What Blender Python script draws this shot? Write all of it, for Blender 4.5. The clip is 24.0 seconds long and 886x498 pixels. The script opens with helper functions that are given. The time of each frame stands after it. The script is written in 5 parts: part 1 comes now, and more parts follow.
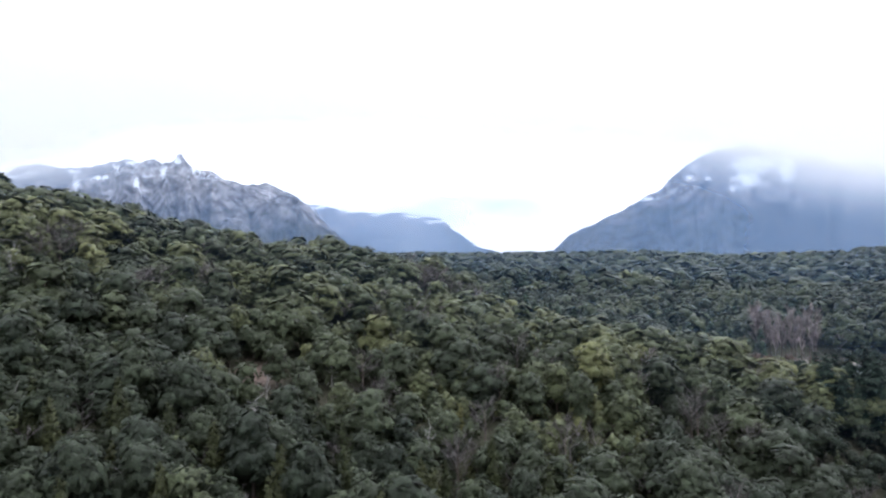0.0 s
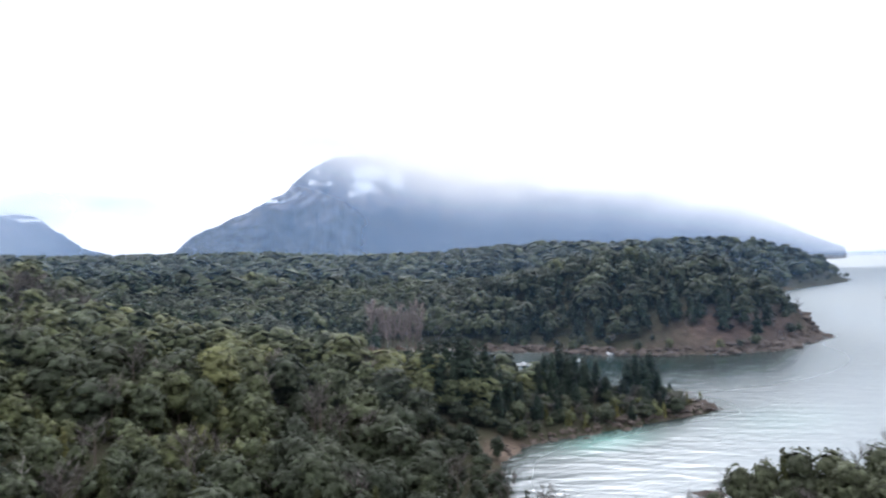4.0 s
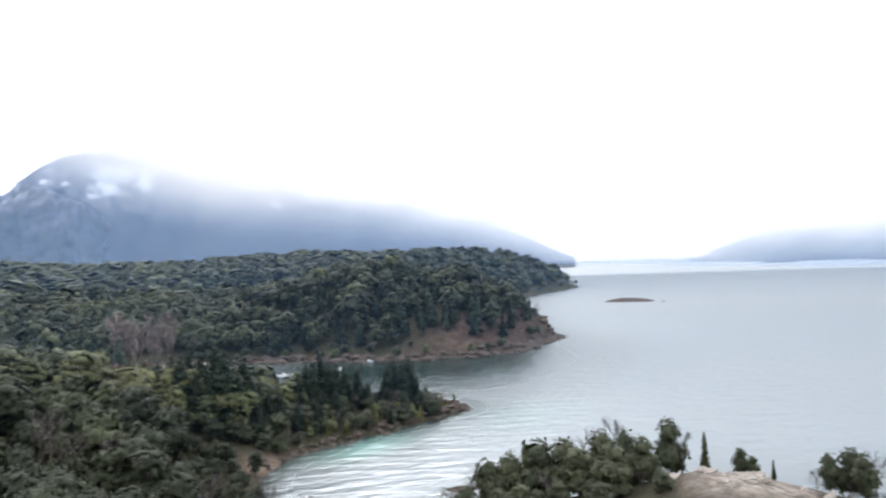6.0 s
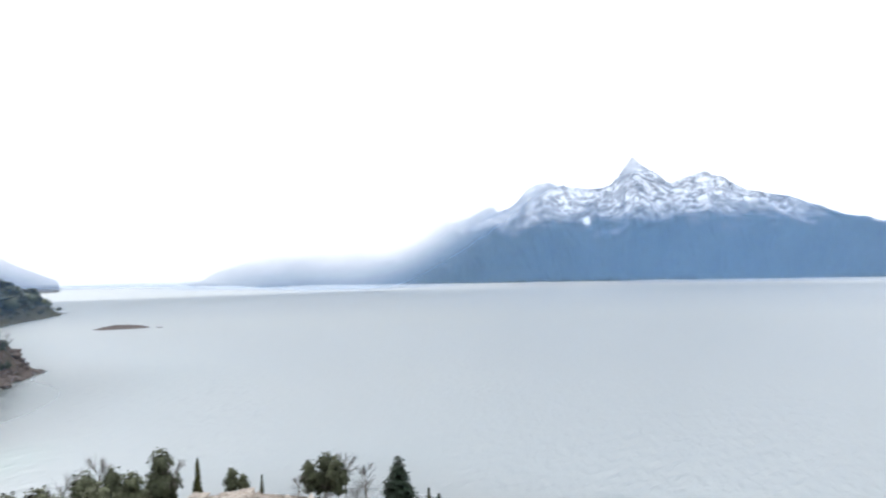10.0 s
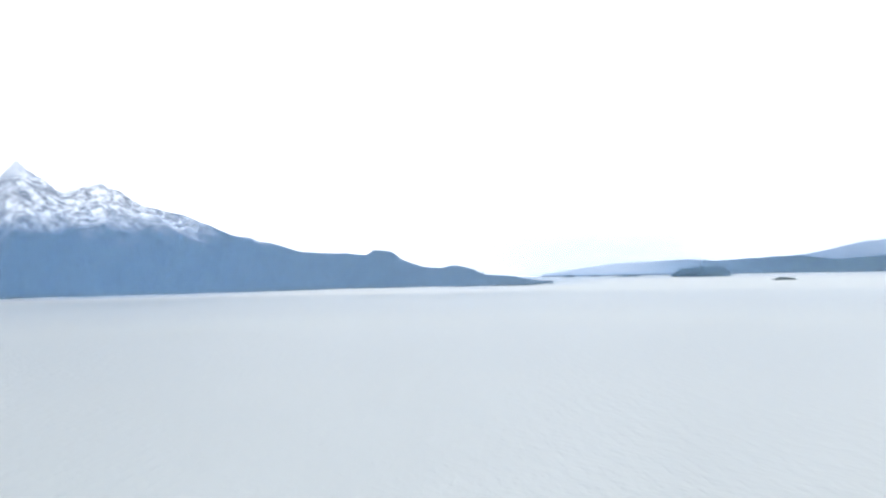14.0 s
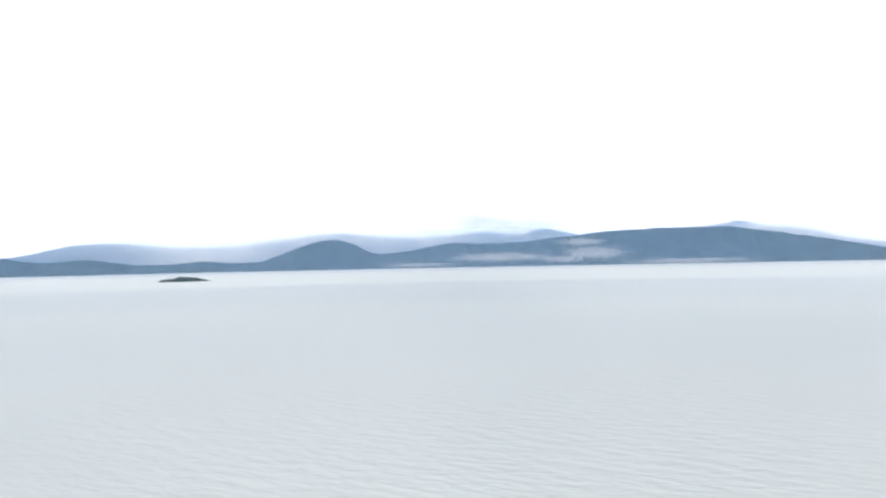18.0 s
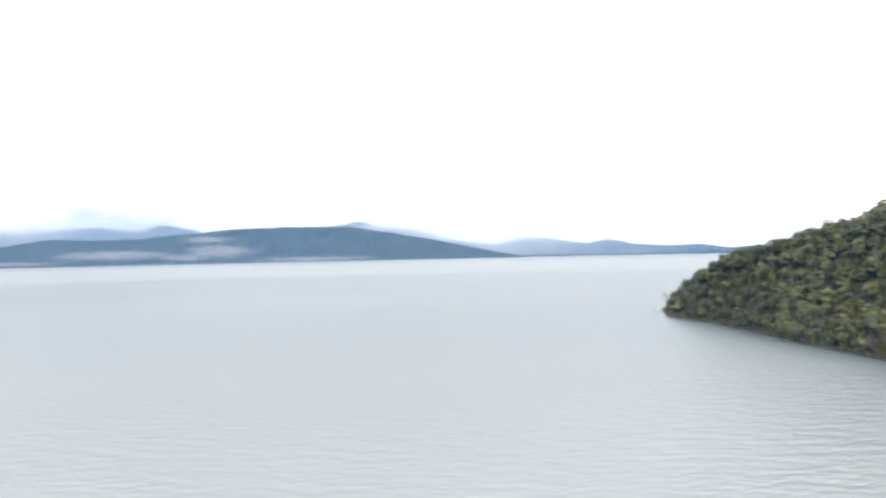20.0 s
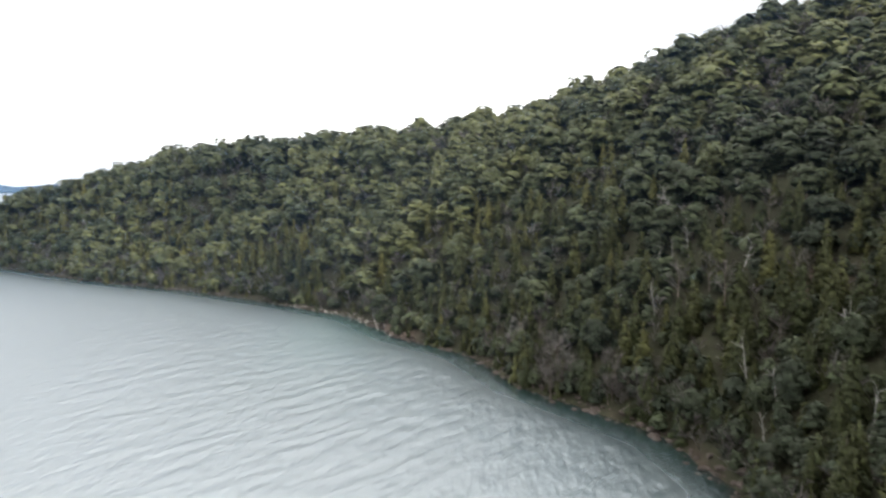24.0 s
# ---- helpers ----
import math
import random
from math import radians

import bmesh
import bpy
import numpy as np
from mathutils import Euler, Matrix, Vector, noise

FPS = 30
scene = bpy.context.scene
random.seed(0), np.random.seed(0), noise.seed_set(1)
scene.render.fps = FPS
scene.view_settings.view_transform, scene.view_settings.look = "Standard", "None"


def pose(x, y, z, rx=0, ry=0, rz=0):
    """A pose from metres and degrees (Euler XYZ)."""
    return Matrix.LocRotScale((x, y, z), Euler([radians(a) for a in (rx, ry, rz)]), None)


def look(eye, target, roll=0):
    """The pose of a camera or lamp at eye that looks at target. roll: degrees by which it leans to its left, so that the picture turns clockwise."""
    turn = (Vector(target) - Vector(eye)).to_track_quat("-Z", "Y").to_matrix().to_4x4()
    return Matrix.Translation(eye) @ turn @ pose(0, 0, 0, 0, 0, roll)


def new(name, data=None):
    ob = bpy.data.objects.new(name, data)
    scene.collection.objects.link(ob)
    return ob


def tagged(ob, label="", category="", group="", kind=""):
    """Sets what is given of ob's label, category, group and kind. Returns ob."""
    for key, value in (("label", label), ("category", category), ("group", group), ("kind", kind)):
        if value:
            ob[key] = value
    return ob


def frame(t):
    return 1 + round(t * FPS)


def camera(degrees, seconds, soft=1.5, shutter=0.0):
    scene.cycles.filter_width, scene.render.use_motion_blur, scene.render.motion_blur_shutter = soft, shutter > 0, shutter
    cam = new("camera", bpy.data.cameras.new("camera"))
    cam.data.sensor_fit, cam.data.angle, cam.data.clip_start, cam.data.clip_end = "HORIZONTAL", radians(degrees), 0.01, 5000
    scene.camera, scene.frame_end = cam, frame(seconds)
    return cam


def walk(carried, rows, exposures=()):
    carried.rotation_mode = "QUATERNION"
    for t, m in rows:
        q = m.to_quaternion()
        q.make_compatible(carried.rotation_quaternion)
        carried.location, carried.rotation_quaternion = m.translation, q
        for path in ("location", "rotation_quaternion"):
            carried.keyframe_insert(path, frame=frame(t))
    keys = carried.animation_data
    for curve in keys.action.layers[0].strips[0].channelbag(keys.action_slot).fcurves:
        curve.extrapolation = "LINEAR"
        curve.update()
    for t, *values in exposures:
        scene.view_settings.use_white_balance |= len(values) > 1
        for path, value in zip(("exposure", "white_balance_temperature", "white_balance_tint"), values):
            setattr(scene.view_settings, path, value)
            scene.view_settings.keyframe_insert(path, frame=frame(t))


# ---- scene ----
import itertools
from collections import namedtuple

# ---------------------------------------------------------------- camera
EYE = 45.0  # the drone's height over the lake
cam = camera(63.9, 24.0, soft=2.2, shutter=0.45)
# seconds, yaw (left of north), pitch, roll: the drone hovers and turns
TURN = [
    (0.0, 0.08, 1.58, -1.40), (0.5, -1.57, 1.54, -1.47), (1.0, -3.98, 1.47, -1.57), (1.5, -7.41, 1.39, -1.69),
    (2.0, -11.33, 1.28, -1.78), (2.5, -15.79, 1.15, -1.91), (4.5, -34.13, 0.72, -2.25), (5.0, -38.89, 0.71, -2.23),
    (5.5, -43.69, 0.76, -2.20), (6.0, -48.49, 0.79, -2.11), (6.5, -53.34, 0.82, -2.06), (7.0, -58.22, 0.91, -2.01),
    (7.5, -63.09, 1.00, -1.93), (8.0, -67.91, 1.05, -1.77), (8.5, -72.74, 1.18, -1.69), (9.0, -77.59, 1.30, -1.61),
    (9.5, -82.44, 1.43, -1.44), (11.5, -103.56, 1.82, -1.38), (12.0, -109.47, 1.85, -1.25), (12.5, -115.46, 1.86, -1.28),
    (13.0, -121.42, 1.90, -1.28), (13.5, -127.49, 1.88, -1.24), (14.0, -133.55, 1.82, -1.14), (14.5, -139.95, 1.77, -1.13),
    (15.0, -147.98, 1.65, -1.11), (15.5, -155.15, 1.60, -1.08), (16.0, -162.47, 1.54, -1.00), (16.5, -169.81, 1.38, -0.98),
    (17.0, -177.07, 1.24, -1.06), (17.5, -184.45, 1.07, -1.13), (18.0, -191.95, 0.89, -1.18), (18.5, -199.27, 0.68, -1.17),
    (20.5, -228.88, 0.05, -0.97), (21.0, -236.27, -0.07, -0.76), (21.5, -243.48, -0.14, -0.57), (22.0, -252.20, -0.19, -0.56),
    (22.5, -260.33, -0.29, -0.42), (23.0, -265.96, -1.29, -0.32), (23.5, -270.31, -3.15, -0.22), (24.0, -274.32, -5.16, -0.09),
]


def drone(yaw, pitch, roll):
    return pose(0, 0, EYE, 90 + pitch, 0, yaw) @ pose(0, 0, 0, 0, 0, roll)


walk(cam, [(t, drone(a, b, c)) for t, a, b, c in TURN],
     [(0.0, 0.0, 5900, 14), (3.0, 0.0, 6050, 13), (8.0, 0.0, 6400, 11), (13.0, 0.15, 6500, 10), (19.0, 0.08, 6750, 10), (24.0, 0.03, 6650, 9)])

# ---------------------------------------------------------------- light
SUN_AZ, SUN_EL = -42.0, 46.0


def sky_world():
    w = bpy.data.worlds.new("overcast_sky")
    scene.world = w
    w.use_nodes = True
    n, l = w.node_tree.nodes, w.node_tree.links
    n.clear()
    out, add = n.new("ShaderNodeOutputWorld"), n.new("ShaderNodeMixShader")
    blue, cloud = n.new("ShaderNodeBackground"), n.new("ShaderNodeBackground")
    sky = n.new("ShaderNodeTexSky")
    sky.sky_type, sky.sun_disc = "NISHITA", False
    sky.sun_elevation, sky.sun_rotation = radians(SUN_EL), radians(-SUN_AZ)
    l.new(sky.outputs[0], blue.inputs[0])
    blue.inputs[1].default_value = 0.1
    co, noi, ramp = n.new("ShaderNodeTexCoord"), n.new("ShaderNodeTexNoise"), n.new("ShaderNodeValToRGB")
    mapn = n.new("ShaderNodeMapping")
    mapn.inputs["Scale"].default_value = (1.0, 1.0, 3.2)
    l.new(co.outputs["Generated"], mapn.inputs[0])
    l.new(mapn.outputs[0], noi.inputs["Vector"])
    noi.inputs["Scale"].default_value, noi.inputs["Detail"].default_value = 2.3, 5
    ramp.color_ramp.elements[0].position, ramp.color_ramp.elements[1].position = 0.32, 0.46
    ramp.color_ramp.elements[0].color, ramp.color_ramp.elements[1].color = (0.42, 0.44, 0.455, 1), (1, 1, 1, 1)
    l.new(noi.outputs["Fac"], ramp.inputs[0])
    l.new(ramp.outputs[0], cloud.inputs[0])
    cloud.inputs[1].default_value = 2.4
    add.inputs[0].default_value = 0.88
    l.new(blue.outputs[0], add.inputs[1])
    l.new(cloud.outputs[0], add.inputs[2])
    l.new(add.outputs[0], out.inputs[0])


sky_world()
sun = new("sun", bpy.data.lights.new("sun", "SUN"))
sun.data.energy, sun.data.angle, sun.data.color = 1.0, radians(25), (1.0, 0.97, 0.93)
sun.matrix_world = look((0, 0, 0), (math.sin(radians(SUN_AZ)), -math.cos(radians(SUN_AZ)), -math.tan(radians(SUN_EL))))


# ---------------------------------------------------------------- materials
class Nodes:
    """Short hand for node materials."""

    def __init__(self, name):
        self.mat = bpy.data.materials.new(name)
        self.mat.use_nodes = True
        self.n, self.l = self.mat.node_tree.nodes, self.mat.node_tree.links
        self.bsdf = self.n["Principled BSDF"]
        self.co = self.n.new("ShaderNodeTexCoord").outputs["Object"]

    def put(self, socket, value):
        if isinstance(value, bpy.types.NodeSocket):
            self.l.new(value, socket)
        elif isinstance(value, tuple) and len(value) == 3 and len(socket.default_value) == 4:
            socket.default_value = (*value, 1)
        else:
            socket.default_value = value

    def noise(self, scale, detail=4.0, rough=0.55, stretch=(1, 1, 1), distort=0.0, turn=0.0):
        m, t, co = self.n.new("ShaderNodeMapping"), self.n.new("ShaderNodeTexNoise"), self.co
        m.inputs["Scale"].default_value = stretch
        if turn:
            first = self.n.new("ShaderNodeMapping")
            first.inputs["Rotation"].default_value = (0, 0, radians(turn))
            self.l.new(co, first.inputs[0])
            co = first.outputs[0]
        self.l.new(co, m.inputs[0])
        self.l.new(m.outputs[0], t.inputs["Vector"])
        t.inputs["Scale"].default_value, t.inputs["Detail"].default_value = scale, detail
        t.inputs["Roughness"].default_value, t.inputs["Distortion"].default_value = rough, distort
        return t.outputs["Fac"]

    def ramp(self, fac, *stops):
        r = self.n.new("ShaderNodeValToRGB")
        el = r.color_ramp.elements
        while len(el) < len(stops):
            el.new(0.5)
        for e, (p, c) in zip(el, stops):
            e.position, e.color = p, (*c, 1) if isinstance(c, tuple) else (c, c, c, 1)
        self.l.new(fac, r.inputs[0])
        return r.outputs[0]

    def mix(self, fac, a, b, mode="MIX"):
        m = self.n.new("ShaderNodeMix")
        m.data_type, m.blend_type = "RGBA", mode
        self.put(m.inputs[0], fac)
        self.put(m.inputs[6], a)
        self.put(m.inputs[7], b)
        return m.outputs[2]

    def math(self, op, a, b=0.0, clamp=False):
        m = self.n.new("ShaderNodeMath")
        m.operation, m.use_clamp = op, clamp
        self.put(m.inputs[0], a)
        self.put(m.inputs[1], b)
        return m.outputs[0]

    def attr(self, name):
        a = self.n.new("ShaderNodeAttribute")
        a.attribute_name = name
        return a.outputs["Fac"]

    def up(self):
        g, s = self.n.new("ShaderNodeNewGeometry"), self.n.new("ShaderNodeSeparateXYZ")
        self.l.new(g.outputs["Normal"], s.inputs[0])
        return s.outputs[2]

    def height(self):
        g, s = self.n.new("ShaderNodeNewGeometry"), self.n.new("ShaderNodeSeparateXYZ")
        self.l.new(g.outputs["Position"], s.inputs[0])
        return s.outputs[2]

    def rand(self):
        return self.n.new("ShaderNodeObjectInfo").outputs["Random"]

    def bump(self, height, strength, distance):
        b = self.n.new("ShaderNodeBump")
        self.put(b.inputs["Height"], height)
        b.inputs["Strength"].default_value, b.inputs["Distance"].default_value = strength, distance
        self.l.new(b.outputs[0], self.bsdf.inputs["Normal"])

    def done(self, color, rough=0.8, spec=0.3):
        self.put(self.bsdf.inputs["Base Color"], color)
        self.put(self.bsdf.inputs["Roughness"], rough)
        self.put(self.bsdf.inputs["Specular IOR Level"], spec)
        return self.mat


def foliage(name, dark, mid, light, attribute):
    """Leaves: a tint of each tree's own, and finer change from spray to spray."""
    k = Nodes(name)
    # single trees keep to the ramp's dark end, foreground shade put into the tint
    own = k.attr("tint") if attribute else k.math("MULTIPLY", k.rand(), 0.30)
    tone = k.ramp(own, (0.0, dark), (0.5, mid), (1.0, light))
    spray = k.ramp(k.n.new("ShaderNodeNewGeometry").outputs["Random Per Island"], (0.0, 0.68), (0.5, 1.0), (1.0, 1.36))
    col = k.mix(1.0, tone, spray, "MULTIPLY")
    col = k.mix(1.0, col, k.ramp(k.noise(4.5, 4, 0.7), (0.30, 0.45), (0.5, 1.0), (0.70, 1.6)), "MULTIPLY")
    patch = k.ramp(k.noise(0.03, 3), (0.38, 0.0), (0.65, 1.0))
    k.bump(k.noise(3.2, 4, 0.7), 0.7, 0.25)
    return k.done(k.mix(k.math("MULTIPLY", patch, 0.08), col, light), 0.6, 0.25)


def wood(name, a, b):
    k = Nodes(name)
    col = k.ramp(k.noise(3.0, 5, stretch=(1, 1, 0.25)), (0.3, a), (0.7, b))
    k.bump(k.noise(14, 3, stretch=(1, 1, 0.2)), 0.4, 0.03)
    return k.done(col, 0.85, 0.2)


LEAF = {}
for own in (True, False):
    LEAF["broad", own] = foliage("beech_leaves", (0.019, 0.027, 0.016), (0.049, 0.061, 0.030), (0.114, 0.120, 0.047), own)
    LEAF["cypress", own] = foliage("cypress_sprays", (0.028, 0.036, 0.013), (0.058, 0.062, 0.020), (0.108, 0.102, 0.030), own)
    LEAF["pine", own] = foliage("pine_needles", (0.008, 0.018, 0.011), (0.015, 0.030, 0.016), (0.027, 0.044, 0.022), own)
    LEAF["bare", own] = foliage("leafless_twigs", (0.130, 0.116, 0.112), (0.19, 0.170, 0.163), (0.27, 0.245, 0.235), own)
    LEAF["poplar", own] = foliage("bare_poplar_twigs", (0.40, 0.33, 0.31), (0.50, 0.42, 0.39), (0.58, 0.49, 0.46), own)
    LEAF["airy", own] = foliage("pale_grey_green_leaves", (0.045, 0.054, 0.032), (0.080, 0.090, 0.048), (0.125, 0.132, 0.066), own)
    LEAF["rust", own] = foliage("rusty_dry_leaves", (0.050, 0.030, 0.020), (0.07, 0.041, 0.024), (0.09, 0.056, 0.03), own)
BARK = wood("grey_brown_bark", (0.07, 0.055, 0.045), (0.15, 0.125, 0.105))
DEADWOOD = wood("bleached_dead_wood", (0.17, 0.16, 0.15), (0.36, 0.345, 0.325))


def ground_material():
    k = Nodes("forest_floor_and_shore")
    soil = k.ramp(k.noise(0.35, 6), (0.3, (0.030, 0.026, 0.016)), (0.55, (0.042, 0.044, 0.025)), (0.8, (0.070, 0.064, 0.040)))
    stone = k.ramp(k.noise(0.22, 8, 0.65), (0.25, (0.030, 0.023, 0.019)), (0.5, (0.072, 0.050, 0.041)), (0.75, (0.16, 0.115, 0.095)))
    sand = k.ramp(k.noise(0.8, 5), (0.3, (0.11, 0.080, 0.064)), (0.7, (0.20, 0.155, 0.125)))
    z = k.height()
    col = k.mix(k.attr("rock"), soil, stone)
    beach = k.math("MULTIPLY", k.attr("sand"), 1.0, True)
    col = k.mix(beach, col, sand)
    granite = k.ramp(k.noise(0.45, 9, 0.7), (0.36, (0.10, 0.085, 0.070)), (0.5, (0.27, 0.235, 0.20)), (0.66, (0.46, 0.42, 0.38)))
    col = k.mix(k.attr("granite"), col, granite)
    bed = k.ramp(k.noise(0.12, 4), (0.3, (0.10, 0.13, 0.10)), (0.7, (0.20, 0.22, 0.17)))
    col = k.mix(k.math("LESS_THAN", z, -0.05), col, bed)
    k.bump(k.noise(1.6, 8, 0.7), 0.9, 0.5)
    return k.done(col, 0.9, 0.2)


def water_material():
    k = Nodes("lake_water")
    # body colour darker by the shore and bay, partly painting in reflected woods
    body = k.ramp(k.attr("depth"), (0.0, (0.020, 0.030, 0.024)), (0.04, (0.007, 0.026, 0.027)), (0.12, (0.016, 0.036, 0.041)), (0.32, (0.026, 0.055, 0.068)), (0.7, (0.030, 0.055, 0.066)), (1.0, (0.036, 0.058, 0.066)))
    body = k.mix(k.attr("shoal"), body, (0.10, 0.33, 0.28))
    swell = k.noise(0.11, 2, 0.5, (0.5, 1, 1), 0.2, 36)
    chop = k.noise(0.30, 2, 0.5, (0.34, 1, 1), 0.15, 42)
    cross = k.noise(0.42, 2, 0.5, (0.4, 1, 1), 0.15, 8)
    h = k.math("ADD", k.math("ADD", k.math("MULTIPLY", swell, 0.25), chop), k.math("MULTIPLY", cross, 0.6))
    gusts = k.ramp(k.noise(0.005, 4, 0.6, (0.35, 1, 1), 0.5), (0.35, 0.85), (0.65, 1.1))
    k.bump(h, 0.6, 0.55)
    lively = k.math("MULTIPLY", gusts, k.math("SUBTRACT", 0.9, k.math("MULTIPLY", k.attr("calm"), 0.5)), True)
    bump = k.n["Bump"]
    k.l.new(lively, bump.inputs["Strength"])
    # a wave-roughened sheet: gloss by Fresnel, which waves turned to the eye keep from reaching a mirror's
    fres, gloss, matte, both = k.n.new("ShaderNodeFresnel"), k.n.new("ShaderNodeBsdfGlossy"), k.n.new("ShaderNodeBsdfDiffuse"), k.n.new("ShaderNodeMixShader")
    fres.inputs["IOR"].default_value = 1.34
    k.l.new(k.math("SUBTRACT", 0.38, k.math("MULTIPLY", k.attr("calm"), 0.26)), gloss.inputs["Roughness"])
    gloss.inputs["Color"].default_value = (0.94, 0.975, 1.0, 1)
    broad = k.n.new("ShaderNodeBump")
    broad.inputs["Distance"].default_value = 0.24
    k.l.new(lively, broad.inputs["Strength"])
    k.put(broad.inputs["Height"], h)
    k.l.new(broad.outputs[0], fres.inputs["Normal"])
    for node in (gloss, matte):
        k.l.new(bump.outputs[0], node.inputs["Normal"])
    k.put(matte.inputs["Color"], body)
    seen = fres.outputs[0]
    k.l.new(k.math("DIVIDE", k.math("POWER", seen, 1.5), k.math("ADD", 1.0, k.math("MULTIPLY", seen, 1.6))), both.inputs[0])
    k.l.new(matte.outputs[0], both.inputs[1])
    k.l.new(gloss.outputs[0], both.inputs[2])
    k.n.remove(k.bsdf)
    k.l.new(both.outputs[0], k.n["Material Output"].inputs[0])
    return k.mat


def rock_material(name, forest, stone_a, stone_b, snow_from, snow_to, snow_amount, thin=0.42):
    """A mountainside: forest below, bare stone on the steeps, snow above."""
    k = Nodes(name)
    z, up = k.height(), k.up()
    stone = k.ramp(k.noise(0.014, 10, 0.7, (1, 1, 0.6)), (0.36, stone_a), (0.64, stone_b))
    stone = k.mix(1.0, stone, k.ramp(k.noise(0.03, 8, 0.7, (1, 1, 0.3), 0.8), (0.36, 0.35), (0.64, 1.8)), "MULTIPLY")
    woods = k.ramp(k.noise(0.018, 9, 0.72, (1, 1, 0.5)), (0.3, tuple(0.3 * c for c in forest)), (0.7, tuple(1.9 * c for c in forest)))
    rough_z = k.math("ADD", z, k.math("MULTIPLY", k.math("SUBTRACT", k.noise(0.006, 8, 0.7), 0.5), 2.2 * (snow_to - snow_from) + 120))
    bare = k.math("DIVIDE", k.math("SUBTRACT", rough_z, (0.9 if snow_from < 200 else 0.55) * snow_from), 0.35 * snow_from + 1, True)
    col = k.mix(bare, woods, stone)
    high = k.math("DIVIDE", k.math("SUBTRACT", rough_z, snow_from), snow_to - snow_from, True)
    patch = k.ramp(k.noise(0.034, 10, 0.75, (1, 1, 0.4), 0.8), (thin, 0.0), (thin + 0.12, 1.0))
    flat = k.ramp(up, (0.30, 0.15), (0.80, 1.0))
    drift = k.math("ADD", patch, k.math("MULTIPLY", k.attr("gully"), 0.5), True)
    snow = k.math("MULTIPLY", k.math("MULTIPLY", high, drift), k.math("MULTIPLY", flat, snow_amount), True)
    spot = k.math("MULTIPLY", k.math("SUBTRACT", k.math("ADD", k.math("MULTIPLY", k.attr("pale"), 1.3), k.math("MULTIPLY", k.noise(0.06, 8, 0.75, (1, 1, 0.35), 0.8), 4.0)), 2.75), 8.0, True)
    col = k.mix(spot, col, (0.20, 0.195, 0.185) if snow_amount == 0 else (0.80, 0.83, 0.88))
    col = k.mix(snow, col, (0.80, 0.83, 0.88))
    k.bump(k.noise(0.03, 10, 0.7, (1, 1, 0.4)), 1.0, 15.0)
    return k.done(col, 0.9, 0.15)


def mist_material():
    k = Nodes("mist")
    n, l = k.n, k.l
    n.remove(k.bsdf)
    out = n["Material Output"]
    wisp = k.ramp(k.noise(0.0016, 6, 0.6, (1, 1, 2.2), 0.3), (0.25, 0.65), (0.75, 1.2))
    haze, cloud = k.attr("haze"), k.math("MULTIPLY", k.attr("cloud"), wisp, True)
    # blue of the air's scattered light put into the sheet's colour; cloud white
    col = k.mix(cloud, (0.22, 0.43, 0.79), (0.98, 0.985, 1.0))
    dif, tra, clear = n.new("ShaderNodeBsdfDiffuse"), n.new("ShaderNodeBsdfTranslucent"), n.new("ShaderNodeBsdfTransparent")
    half, mixed = n.new("ShaderNodeMixShader"), n.new("ShaderNodeMixShader")
    l.new(col, dif.inputs[0])
    l.new(col, tra.inputs[0])
    half.inputs[0].default_value = 0.6
    l.new(dif.outputs[0], half.inputs[1])
    l.new(tra.outputs[0], half.inputs[2])
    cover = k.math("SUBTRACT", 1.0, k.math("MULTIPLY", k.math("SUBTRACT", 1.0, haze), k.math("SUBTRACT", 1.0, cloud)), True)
    l.new(cover, mixed.inputs[0])
    l.new(clear.outputs[0], mixed.inputs[1])
    l.new(half.outputs[0], mixed.inputs[2])
    l.new(mixed.outputs[0], out.inputs[0])
    return k.mat


GROUND, WATER, MIST = ground_material(), water_material(), mist_material()


# ---------------------------------------------------------------- geometry helpers
def polar(az, far, z=0.0):
    """A place by its bearing (degrees left of north), distance and height."""
    return (-far * math.sin(radians(az)), far * math.cos(radians(az)), z)


def mesh_np(name, verts, tris, mats, slots=None, smooth=False, normals=None, **attributes):
    """A mesh from arrays of corners and triangles."""
    me = bpy.data.meshes.new(name)
    verts, tris = np.asarray(verts, np.float32), np.asarray(tris, np.int32)
    me.vertices.add(len(verts))
    me.vertices.foreach_set("co", verts.ravel())
    me.loops.add(tris.size)
    me.loops.foreach_set("vertex_index", tris.ravel())
    me.polygons.add(len(tris))
    me.polygons.foreach_set("loop_start", np.arange(0, tris.size, 3, dtype=np.int32))
    me.polygons.foreach_set("loop_total", np.full(len(tris), 3, np.int32))
    for m in mats:
        me.materials.append(m)
    if slots is not None:
        me.polygons.foreach_set("material_index", np.asarray(slots, np.int32))
    me.polygons.foreach_set("use_smooth", np.full(len(tris), smooth))
    for key, values in attributes.items():
        me.attributes.new(key, "FLOAT", "POINT").data.foreach_set("value", np.asarray(values, np.float32))
    me.update(calc_edges=True)
    if normals is not None:  # leaf masses shade as soft rounded bodies
        me.attributes.new("custom_normal", "FLOAT_VECTOR", "POINT").data.foreach_set("vector", np.asarray(normals, np.float32).ravel())
    return me


def part(name, me, parent, label=""):
    ob = new(name, me)
    ob.parent = parent
    return tagged(ob, label)


def lattice(ix, iy, seed):
    """A random number at each whole place."""
    h = (ix * 374761393 + iy * 668265263 + seed * 974711) & 0x7FFFFFFF
    h = ((h ^ (h >> 13)) * 1274126177) & 0x7FFFFFFF
    return ((h ^ (h >> 16)) & 0xFFFF) / 65535.0


